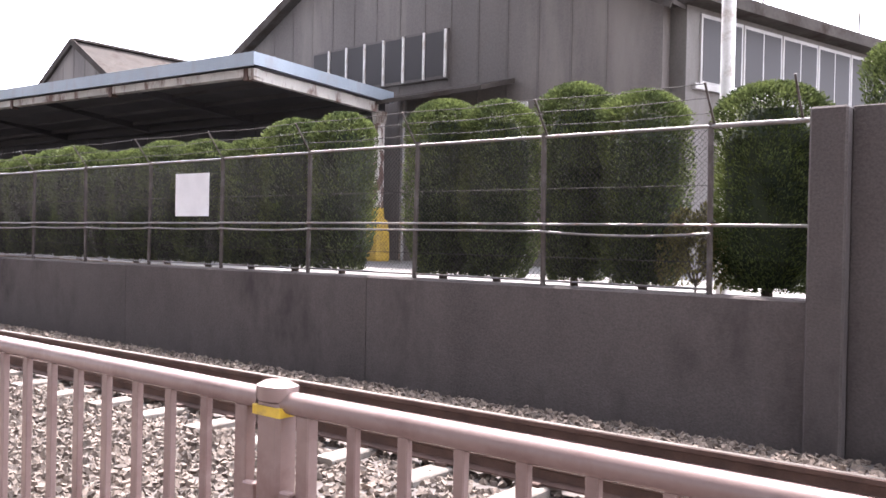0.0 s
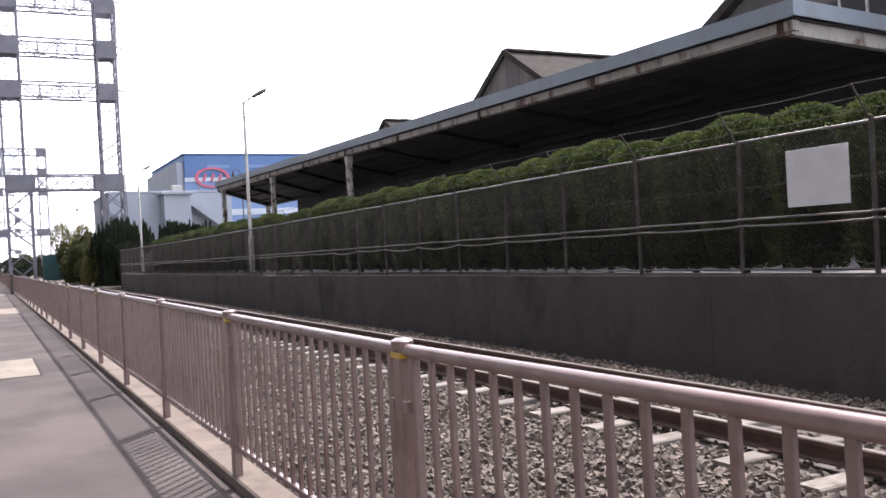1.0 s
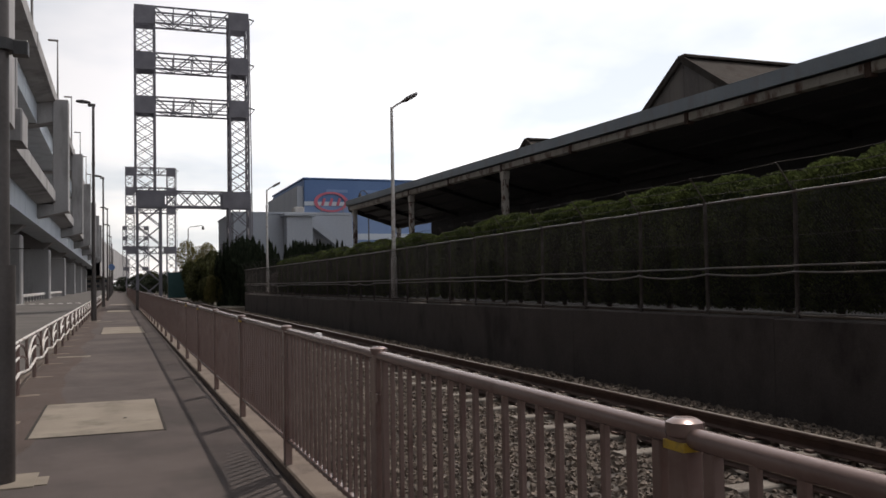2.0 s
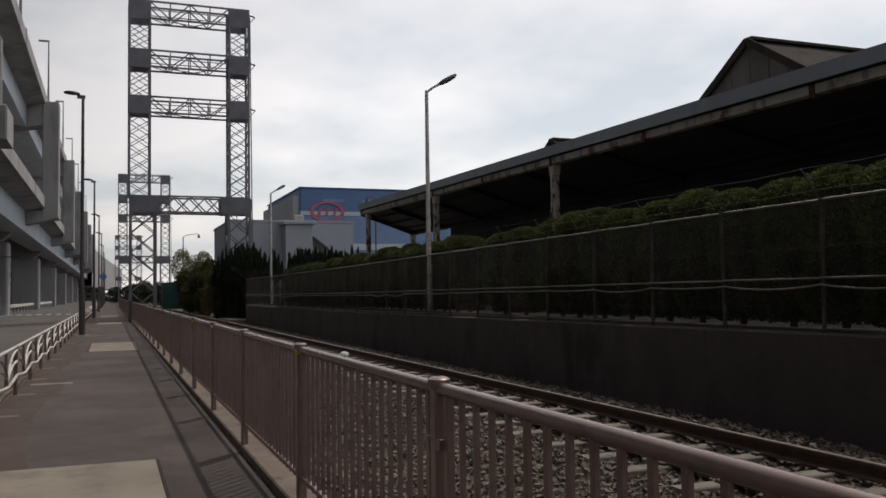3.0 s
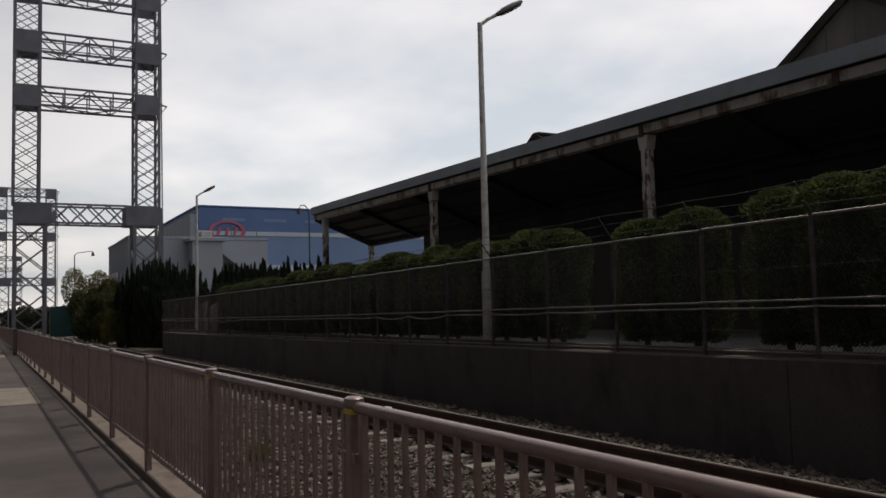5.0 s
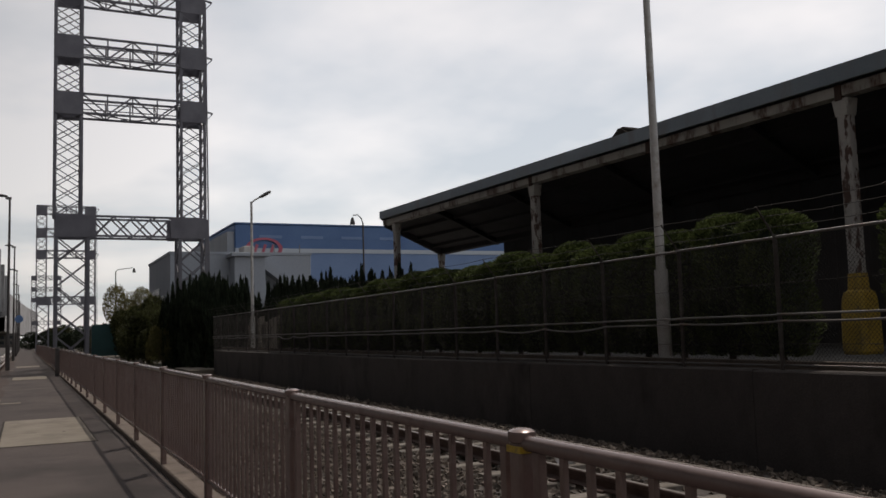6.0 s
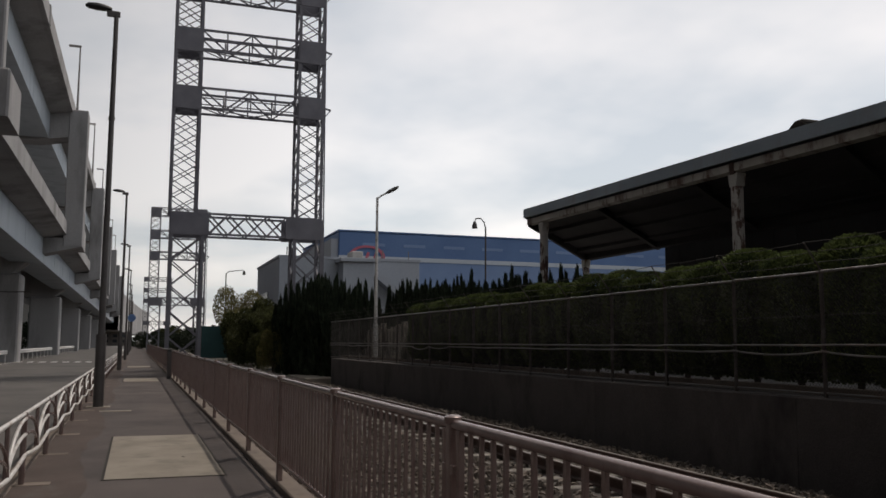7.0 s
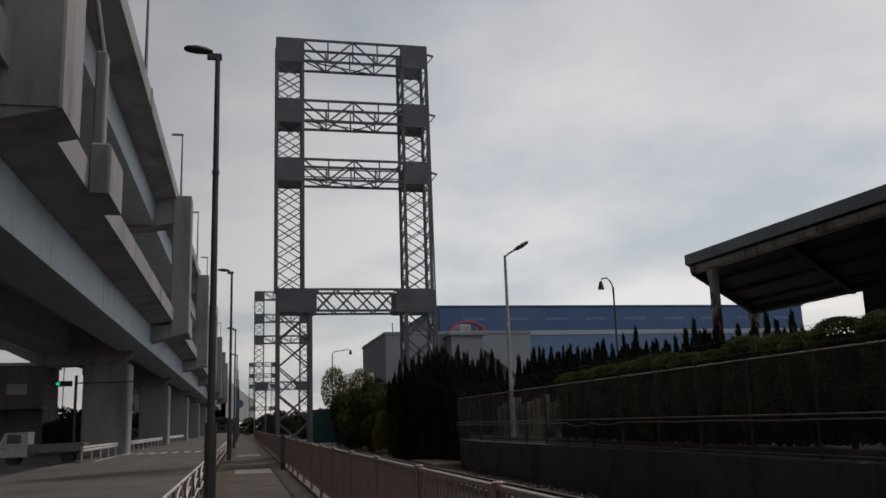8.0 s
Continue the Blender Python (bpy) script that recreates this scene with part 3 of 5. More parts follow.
def hedge_inside(h, w, d):
    """Column with rounded shoulders: mostly its skin, some depth."""
    def f(rng):
        z = rng.uniform(0.06, 1.0)
        a = rng.uniform(0, 2 * math.pi)
        q = 2.6
        ca, sa = math.cos(a), math.sin(a)
        r = (abs(ca) ** q + abs(sa) ** q) ** (-1 / q)
        round_top = 1.0 if z < 0.80 else math.sqrt(max(0.0, 1 - ((z - 0.80) / 0.20) ** 2 * 0.90))
        low = 0.55 + 0.45 * min(1, z / 0.22)
        lump = 1 + 0.10 * math.sin(5 * a + 9 * z) + 0.07 * math.sin(11 * z + 3 * a)
        depth = 1 - abs(rng.gauss(0, 0.16))
        if rng.random() < 0.22 and z > 0.2:
            depth = math.sqrt(rng.random())
            z = 0.80 + 0.20 * math.sqrt(max(0, 1 - (depth * 0.95) ** 2)) + rng.uniform(-0.02, 0.012)
            round_top = 1.0
        k = r * round_top * low * lump * depth
        return (w / 2 * k * ca, d / 2 * k * sa, z * h), (ca, sa, 0.9)
    return f


near_crowns = [clump_mesh("crown", LEAF, 26000, hedge_inside(2.5, 0.9, 1.04), 0.029, 61 + i) for i in range(3)]
crowns = [clump_mesh("crown", LEAF, 13000, hedge_inside(2.5, 0.9, 1.04), 0.040, 11 + i) for i in range(4)]
far_crowns = [clump_mesh("crown", LEAF, 11000, hedge_inside(2.5, 0.9, 1.04), 0.046, 71 + i) for i in range(3)]
# solid core whose dark colour stands for the shade inside a crown
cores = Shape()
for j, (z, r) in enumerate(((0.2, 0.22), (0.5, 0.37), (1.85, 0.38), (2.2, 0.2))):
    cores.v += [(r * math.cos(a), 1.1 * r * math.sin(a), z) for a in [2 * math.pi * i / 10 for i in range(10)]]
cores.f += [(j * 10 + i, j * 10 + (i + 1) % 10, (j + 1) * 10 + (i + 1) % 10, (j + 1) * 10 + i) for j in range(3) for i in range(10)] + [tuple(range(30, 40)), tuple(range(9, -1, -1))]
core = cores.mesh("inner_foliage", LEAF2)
trunk = Shape().tube([(0, 0, -0.05), (0.02, 0, 0.4), (0, 0.01, 1.4)], 0.06, 8, True, 0.03).mesh("trunk", BARK, True)
spike_trunk = Shape().tube([(0, 0, -0.02), (0.02, 0, 0.2), (0, 0.01, 0.6)], 0.05, 7, True, 0.02).mesh("trunk", BARK, True)
rng = random.Random(8)
spots = [-3.3, -4.65, -6.05, -6.92, -8.02, -8.9, -10.75, -11.8, -12.85, -13.9, -15.05]
while spots[-1] > -60:
    spots.append(spots[-1] - rng.uniform(0.92, 1.08))
# two trees are missing where the canopy post shows through the fence
spots = [u + (0.33 if -35 < u < -33.2 else 0.0) for u in spots if not (-36.0 < u < -35.2 or -33.1 < u < -32.1)]
for k, xt in enumerate(spots):
    wide = 1.15 if k == 1 else 1.0
    top = 3.8 if k == 0 else 3.4 if k == 1 else 3.48 if xt > -9.5 else (3.4 if xt > -12.5 else 3.3) - 0.0045 * (-13 - xt)
    h = (top - 1.05 + rng.uniform(-0.12, 0.09)) / 2.5
    t = thing("hedge_tree", "clipped columnar conifer with a bright green top in a hedge row", "hedge tree", "clipped conifers behind the fence", at=pose(xt, 7.75 + rng.uniform(-0.07, 0.07), 1.05, 0, 0, rng.choice((0, 90, 180, 270)) + rng.uniform(-12, 12)))
    t.scale = (wide * rng.uniform(0.92, 1.06),) * 2 + (h,)
    part("trunk", trunk, BARK, t)
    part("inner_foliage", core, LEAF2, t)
    part("crown", near_crowns[k % 3] if xt > -9.5 else crowns[k % 4] if xt > -34 else far_crowns[k % 3], LEAF, t)


TIPS = ((0.0, 0.0, 1.0), (0.3, 0.1, 0.86), (-0.32, 0.12, 0.9), (0.16, -0.24, 0.8), (-0.18, -0.26, 0.94), (0.42, -0.12, 0.76), (-0.46, -0.04, 0.78))


def spike_inside(rng):
    """Full body below, seven thin pointed shoots above; unit height."""
    if rng.random() < 0.5:
        z, a = rng.uniform(0.03, 0.74), rng.uniform(0, 6.283)
        r = 0.52 * (1 - abs(rng.gauss(0, 0.25))) * (0.75 + 0.25 * math.sin(7 * z + 2 * a))
        return (r * math.cos(a), r * math.sin(a), z), (math.cos(a), math.sin(a), 0.9)
    bx, by, hh = TIPS[rng.randrange(7)]
    u, a = rng.random(), rng.uniform(0, 6.283)
    r = 0.15 * (1 - u) ** 0.7 * (1 - abs(rng.gauss(0, 0.3)))
    return (bx + r * math.cos(a), by + r * math.sin(a), 0.55 + (hh - 0.55) * u), (0.5 * math.cos(a), 0.5 * math.sin(a), 1.8)


spikes = [clump_mesh("crown", LEAF2, 2600, spike_inside, 0.085, 31 + i) for i in range(4)]
rng = random.Random(5)
for k in range(86):
    xt = -51.5 - 0.42 * k + rng.uniform(-0.15, 0.15)
    yt = 8.35 + rng.uniform(-0.3, 0.5) + (1.5 if -72.5 < xt < -60.5 else 0.0) if xt > -73 else rng.uniform(6.9, 9.3)
    zb = 1.05 if xt > -70.7 else -0.42
    tip = 3.42 + 0.047 * max(0.0, -53 - xt) + rng.uniform(-0.3, 0.22) + (0.25 if xt < -74 else 0.0)
    t = thing("spiky_conifer", "dark unclipped conifer with several pointed tips", "conifer", "spiky conifers behind the fence", at=pose(xt, yt, zb, 0, 0, rng.uniform(0, 360)))
    wide = 1.0 if zb > 0 else 1.5
    t.scale = (wide, wide, tip - zb)
    part("trunk", spike_trunk, BARK, t)
    part("crown", spikes[k % 4], LEAF2, t)


def bush_inside(rng):
    c = ((0, 0, 2.2, 1.5), (1.4, 0.5, 1.7, 1.2), (-1.5, -0.3, 1.8, 1.3), (0.4, 1.2, 3.0, 1.1), (-0.6, -0.9, 2.9, 1.0))[rng.randrange(5)]
    v = Vector((rng.gauss(0, 1), rng.gauss(0, 1), rng.gauss(0, 1))).normalized()
    d = c[3] * (1 - abs(rng.gauss(0, 0.25)))
    return (c[0] + v.x * d, c[1] + v.y * d, max(0.1, c[2] + v.z * d)), v


bush_meshes = [clump_mesh("crown", LEAF2, 5600, bush_inside, 0.16, 51), clump_mesh("crown", LEAF3, 13000, bush_inside, 0.11, 52, 1.2), clump_mesh("crown", LEAF4, 9500, bush_inside, 0.17, 53, 0.9)]
bush_limbs = Shape()
for tip in ((0.2, 0.9, 2.7), (-0.6, -0.7, 2.6), (1.2, 0.4, 1.8), (-1.3, -0.2, 1.9)):
    bush_limbs.tube([(0, 0, 0), (0.1, 0, 0.7), tip], 0.12, 7, True, 0.03)
bush_limbs = bush_limbs.mesh("limbs", BARK, True)
for xt, yt, s, sh, kind in ((-112, 7.1, 1.05, 1.75, 1), (-86.5, 6.4, 0.42, 0.75, 1), (-90, 6.9, 0.7, 0.95, 2), (-95, 6.5, 0.75, 1.05, 2), (-99, 7.2, 0.85, 1.15, 2), (-103, 6.2, 0.8, 1.1, 2), (-106, 8.0, 1.0, 1.25, 2), (-101, 8.8, 1.0, 1.35, 2), (-84, 8.2, 0.6, 1.05, 0), (-80, 7.6, 0.5, 0.9, 0), (-76.5, 7.7, 0.5, 0.85, 0), (-73.5, 7.9, 0.45, 0.8, 0), (-93, 9.6, 1.0, 1.1, 2), (-88, 9.6, 0.7, 1.15, 0), (-104, 11.0, 1.3, 1.1, 2), (-118, 12, 1.4, 1.2, 0), (-125, 7.5, 1.2, 0.9, 2), (-140, 9, 1.5, 1.0, 0), (-160, 8, 1.6, 0.9, 0), (-185, 9, 2, 1.0, 0), (-210, 6, 2, 1.0, 0), (-232, 1.2, 1.5, 1.1, 0), (-234, 4.6, 1.5, 1.3, 2), (-237, 8.2, 1.7, 1.4, 0), (-250, 5, 3, 1.2, 0)):
    t = thing("bush", ("dark leafy bush beside the railway", "pale yellow-green feathery small tree beside the bushes", "dull green leafy bush beside the railway")[kind], "bush", at=pose(xt, yt, -0.42, 0, 0, 37 * xt))
    t.scale = (s, s, sh)
    part("limbs", bush_limbs, BARK, t)
    part("crown", bush_meshes[kind], (LEAF2, LEAF3, LEAF4)[kind], t)
for xt, yt in ((-124, -17.2), (-128, -19.5), (-145, -24), (-150, -28), (-156, -22), (-162, -30), (-170, -21), (-185, -24), (-200, -19), (-135, -33), (-215, -26)):
    t = thing("roadside_tree", "dark roadside tree beyond the viaduct", "tree", "trees beyond the viaduct", at=pose(xt, yt, -0.42, 0, 0, 50 * yt))
    t.scale = (1.7, 1.7, 1.35) if xt < -130 else (0.9, 0.9, 0.85)
    part("limbs", bush_limbs, BARK, t)
    part("crown", bush_meshes[0], LEAF2, t)

shrub = thing("pale_shrub", "small pale yellow-green shrub between the clipped conifers", "shrub", at=pose(-5.35, 7.55, 1.05))
shrub.scale = (0.16, 0.14, 0.26)
part("limbs", bush_limbs, BARK, shrub)
part("crown", clump_mesh("crown", LEAF3, 2600, bush_inside, 0.22, 57, 1.0), LEAF3, shrub)

# screen and pale fence where the hedge stops
scr = thing("board_fence", "weathered pale board fence behind the gap in the hedge", "fence", at=(0, 0, 0))
for k in range(14):
    part("board", Shape().box(-61.6 - 0.8 * k - 0.79, -61.6 - 0.8 * k, 8.55, 8.6, 1.05, 2.3 + 0.09 * (k * 7 % 4), 0.006), OLDBOARD, scr)
teal = thing("debris_net", "dark teal netting hung on posts beside the bushes", "net", at=(-112, 5.1, -0.42))
part("net", Shape().box(-0.03, 0.03, -1.3, 1.3, 0.7, 3.5, 0.01), TEAL, teal)
for u in (-1.3, 0, 1.3):
    part("net_post", Shape().tube([(-0.06, u, 0), (-0.06, u, 3.5)], 0.04, 8), GALV, teal)

# ---- canopy over the yard ----
can = thing("canopy", "long open-sided works canopy with blue-grey edge and cream posts", "canopy")
XA, XB, ZA, ZB = -16.85, -59.4, 5.67, 6.32


def cz(x):
    return ZA + (ZB - ZA) * (x - XA) / (XB - XA)


def roof_point(u, y, dz=0.0):
    """Place on the roof: u runs from the near end (0) to the far, slanting end (1)."""
    d = y - 10.95
    xa, za, xb, zb = XA + 0.03 * d, ZA - 0.06 * d, XB - 0.84 * d, ZB - 0.19 * d
    return (xa + (xb - xa) * u, y + 0.06 - 0.16 * u, za + (zb - za) * u + dz)


def slab_between(y0, z0, y1, z1, th, ua=0.0, ub=1.0):
    """Sheet under the roof plane from end to end, between two depths."""
    pts = []
    for u in (ua, ub):
        for y, z in ((y0, z0), (y1, z1)):
            pts += [roof_point(u, y, z), roof_point(u, y, z - th)]
    return Shape().add(pts, [(0, 2, 6, 4), (1, 5, 7, 3), (0, 4, 5, 1), (2, 3, 7, 6), (0, 1, 3, 2), (4, 6, 7, 5)])


part("roof_sheet", slab_between(11.0, 0.0, 15.4, 0.0, 0.05), FASCIA, can)
part("fascia", slab_between(10.95, 0.02, 11.0, 0.02, 0.30), FASCIA, can)
part("fascia", slab_between(15.40, 0.02, 15.45, 0.02, 0.28), FASCIA, can)
for ua, ub in ((-0.0012, 0.0), (1.0, 1.0012)):
    part("end_fascia", slab_between(10.95, 0.02, 15.45, 0.02, 0.28, ua, ub), FASCIA, can)
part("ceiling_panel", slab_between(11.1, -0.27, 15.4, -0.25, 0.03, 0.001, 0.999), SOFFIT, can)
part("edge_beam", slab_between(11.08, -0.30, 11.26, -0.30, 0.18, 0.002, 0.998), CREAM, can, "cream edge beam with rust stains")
# back and far end beams take the shade-darkened colour instead of cream
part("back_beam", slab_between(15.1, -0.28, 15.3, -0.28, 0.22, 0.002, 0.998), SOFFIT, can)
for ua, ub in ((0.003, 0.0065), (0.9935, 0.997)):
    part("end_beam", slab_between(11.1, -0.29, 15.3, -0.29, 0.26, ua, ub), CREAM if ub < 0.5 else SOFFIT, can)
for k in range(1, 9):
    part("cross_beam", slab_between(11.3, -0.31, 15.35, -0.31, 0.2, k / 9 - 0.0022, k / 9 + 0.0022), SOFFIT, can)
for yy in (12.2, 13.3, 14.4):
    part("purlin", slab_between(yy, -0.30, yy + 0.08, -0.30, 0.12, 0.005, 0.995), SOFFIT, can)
for xb in (-17.2, -22.6, -27.85, -33.4, -38.3, -43.4, -48.45):
    part("joint_plate", Shape().box(xb - 0.07, xb + 0.07, 11.05 + 0.06 - 0.16 * (xb - XA) / (XB - XA), 11.29 - 0.1 * (xb - XA) / (XB - XA), cz(xb) - 0.575, cz(xb) - 0.3, 0.01), RUST, can, "rust-stained joint plate")


def guard_sleeve(xc, yc):
    """Padded sleeve round a post foot, swelling below and drawn in at the top."""
    g = Shape()
    rings = ((1.05, 0.235), (1.1, 0.255), (1.6, 0.25), (1.98, 0.225), (2.1, 0.2), (2.14, 0.14), (2.42, 0.125))
    for z, r in rings:
        g.v += [(xc + r * c, yc + r * d, z) for c, d in ((-1, -0.72), (-0.72, -1), (0.72, -1), (1, -0.72), (1, 0.72), (0.72, 1), (-0.72, 1), (-1, 0.72))]
    g.f += [(j * 8 + i, j * 8 + (i + 1) % 8, (j + 1) * 8 + (i + 1) % 8, (j + 1) * 8 + i) for j in range(len(rings) - 1) for i in range(8)]
    g.f += [tuple(range(7, -1, -1)), tuple(range(8 * len(rings) - 8, 8 * len(rings)))]
    return g


for xc, yc in ((-38.28, 11.18), (-48.45, 11.15), (-58.4, 11.12), (-62.7, 15.05), (-16.9, 15.25)):
    u = (xc - XA) / (XB - XA) if yc < 12 else (xc + 16.5) / (-63.3 + 16.5)
    zt = roof_point(u, yc)[2] - 0.52
    c = part("canopy_post", Shape().box(xc - 0.115, xc + 0.115, yc - 0.115, yc + 0.115, 1.05, zt, 0.04), FLAKED, can, "cream post with flaking rusty paint")
    part("post_head", Shape().add([(xc - 0.17, yc - 0.12, zt), (xc + 0.17, yc - 0.12, zt), (xc + 0.17, yc + 0.12, zt), (xc - 0.17, yc + 0.12, zt), (xc - 0.115, yc - 0.12, zt - 0.3), (xc + 0.115, yc - 0.12, zt - 0.3), (xc + 0.115, yc + 0.12, zt - 0.3), (xc - 0.115, yc + 0.12, zt - 0.3)], [(0, 1, 2, 3), (7, 6, 5, 4), (0, 4, 5, 1), (1, 5, 6, 2), (2, 6, 7, 3), (3, 7, 4, 0)]), CREAM, c)
    if (xc, yc) in ((-16.9, 15.25), (-38.28, 11.18)):
        part("guard_sleeve", guard_sleeve(xc, yc), YELLOW, c, "yellow painted guard at the post foot")
part("roof_vent", Shape().box(-43.4, -42.9, 11.3, 11.9, cz(-43) - 0.02, cz(-43) + 0.06, 0.02), FASCIA, can)
# rear wall in the shade-darkened colour, set tight so no sun slips in
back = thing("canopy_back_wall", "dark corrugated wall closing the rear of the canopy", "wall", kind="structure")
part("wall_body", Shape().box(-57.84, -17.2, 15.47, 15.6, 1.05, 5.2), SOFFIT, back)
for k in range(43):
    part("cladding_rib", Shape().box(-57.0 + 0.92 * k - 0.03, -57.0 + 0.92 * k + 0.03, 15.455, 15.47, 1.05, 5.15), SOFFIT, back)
solid("roof_downpipe", Shape().tube([(-16.4, 15.62, 1.05), (-16.4, 15.62, 5.3)], 0.07, 10), GALV, "grey rainwater pipe beside the canopy post", "pipe", smooth=True)


# ---- works buildings ----
def gable_house(name, label, at, width, depth, eave, peak, cladding, lean=0.35, rib=0.92):
    """Long shed with its gable towards -y; origin at the middle of the gable's foot."""
    h = thing(name, label, "warehouse", at=at)
    w = width / 2
    part("gable_wall", Shape().extrude_y([(-w, 0), (w, 0), (w, eave), (0, peak), (-w, eave)], 0, 0.2), cladding, h)
    n = int(width / rib)
    rib_objs = [Shape().box(-0.03, 0.03, -0.014, 0.0, 0, 1).mesh("rib", cladding)]
    for i in range(1, n):
        xr = -w + i * rib
        top = eave + (peak - eave) * (1 - abs(xr) / w)
        part("cladding_rib", rib_objs[0], cladding, h, at=Matrix.Translation((xr, 0, 0)) @ Matrix.Diagonal((1, 1, top - 0.05, 1)))
    for s in (-1, 1):
        part("side_wall", Shape().box(min(s * w, s * (w - 0.2)), max(s * w, s * (w - 0.2)), 0.2, depth, 0, eave - 0.05), cladding, h)
        sl = (peak - eave) / w
        p = [(s * u, y, peak + 0.12 - sl * u + dz) for y in (-lean, depth + lean) for u, dz in ((0, 0), (w + 0.4, 0), (w + 0.4, -0.1), (0, -0.1))]
        part("roof_slope", Shape().add(p, [(0, 1, 2, 3), (7, 6, 5, 4), (0, 4, 5, 1), (1, 5, 6, 2), (2, 6, 7, 3), (3, 7, 4, 0)]), ROOFM, h)
        part("verge_trim", Shape().bar((0, -lean - 0.02, peak + 0.06), (s * (w + 0.4), -lean - 0.02, eave + 0.06 - 0.4 * sl), 0.06, 0.26), ROOFM, h)
    part("ridge_cap", Shape().box(-0.25, 0.25, -lean, depth + lean, peak + 0.08, peak + 0.2, 0.05), ROOFM, h)
    return h


gable_house("warehouse", "dark shed with rusty pitched roof behind the canopy", (-38.8, 19.12, 1.05), 13.0, 24, 4.9, 9.0, CLAD, 0.15)
gable_house("warehouse", "far dark shed with rusty pitched roof behind the canopy", (-58.3, 21.95, 1.05), 13.0, 22, 5.0, 9.0, CLAD, 0.15)
W1 = pose(-15.42, 16.25, 1.05, 0, 0, -4)
w1 = gable_house("warehouse", "large dark corrugated-sheet warehouse with a band of windows", W1 @ Matrix.Translation((-2.06, 0, 0)), 16.1, 26, 5.69, 9.73, CLAD)
win = part("window_band", Shape().box(-3.3, 2.06, -0.1, -0.02, 4.72, 6.0), CLAD, w1)
for i in range(7):
    u = -3.25 + i * 0.755
    part("pane", Shape().box(u + 0.03, u + 0.70, -0.115, -0.1, 4.8, 5.94), FROST, win)
    part("mullion", Shape().box(u + 0.70, u + 0.755, -0.15, -0.1, 4.75, 5.98), WHITEPIPE, win)
part("porch_roof", Shape().add([(0.2, -0.05, 4.45), (4.2, -0.05, 4.5), (0.2, -1.3, 4.1), (4.2, -1.3, 4.15), (0.2, -0.05, 4.33), (4.2, -0.05, 4.38), (0.2, -1.3, 4.0), (4.2, -1.3, 4.05)], [(0, 1, 3, 2), (4, 6, 7, 5), (2, 3, 7, 6), (0, 4, 5, 1), (0, 2, 6, 4), (1, 5, 7, 3)]), ROOFM, w1, "rusty porch roof over the door")
part("door_panel", Shape().box(2.2, 4.6, -0.08, -0.02, 0.0, 3.9, 0.01), PALEWALL, w1, "pale sliding door")
# lower wing with a row of windows
wing = thing("side_wing", "lower grey wing with a long row of frosted windows", "building", at=pose(-9.2, 16.3, 1.05, 0, 0, -15))
part("wing_wall", Shape().box(0, 0.25, 0, 26, 0, 5.9), WINGM, wing)
part("wing_front", Shape().box(-1.2, 0.25, -0.2, 0.0, 0, 5.75), WINGM, wing)
part("eave", Shape().box(-0.5, 0.75, -0.3, 26, 5.62, 5.92, 0.04), ROOFM, wing)
part("wing_roof", Shape().add([(0.6, -0.3, 5.9), (0.6, 26, 5.9), (-6, 26, 7.6), (-6, -0.3, 7.6), (0.6, -0.3, 5.82), (0.6, 26, 5.82), (-6, 26, 7.5), (-6, -0.3, 7.5)], [(0, 1, 2, 3), (7, 6, 5, 4), (0, 4, 5, 1), (1, 5, 6, 2), (2, 6, 7, 3), (3, 7, 4, 0)]), ROOFM, wing)
for i in range(16):
    v = 0.25 + i * 1.55
    wn = part("window", Shape().box(0.25, 0.29, v, v + 1.5, 4.0, 5.5), PALEWALL, wing)
    for j in (0, 1):
        part("pane", Shape().box(0.285, 0.30, v + 0.06 + 0.72 * j, v + 0.72 + 0.72 * j, 4.08, 5.42), FROST, wn)
part("sill", Shape().box(0.25, 0.36, 0, 26, 3.88, 4.0, 0.01), PALEWALL, wing)
for i in range(4):
    part("roof_rod", Shape().tube([(0.6, 2 + 4.2 * i, 5.9), (0.6, 2 + 4.2 * i, 6.5)], 0.03, 6), GALV, wing)
solid("yard_pole", Shape().tube([(-5.57, 9, 1.05), (-5.57, 9, 9.0)], 0.085, 12), WHITEPIPE, "thick pale utility pole standing in the yard", "pole", smooth=True)


# ---- lattice gantry towers over the railway ----
def lattice(s, corners, z0, z1, step, r):
    """Crossed braces on the faces between upright corners."""
    n = max(1, round((z1 - z0) / step))
    for (xa, ya), (xb, yb) in zip(corners, corners[1:] + corners[:1]):
        for i in range(n):
            a, b = z0 + (z1 - z0) * i / n, z0 + (z1 - z0) * (i + 1) / n
            s.bar((xa, ya, a), (xb, yb, b), r)
            s.bar((xb, yb, a), (xa, ya, b), r)


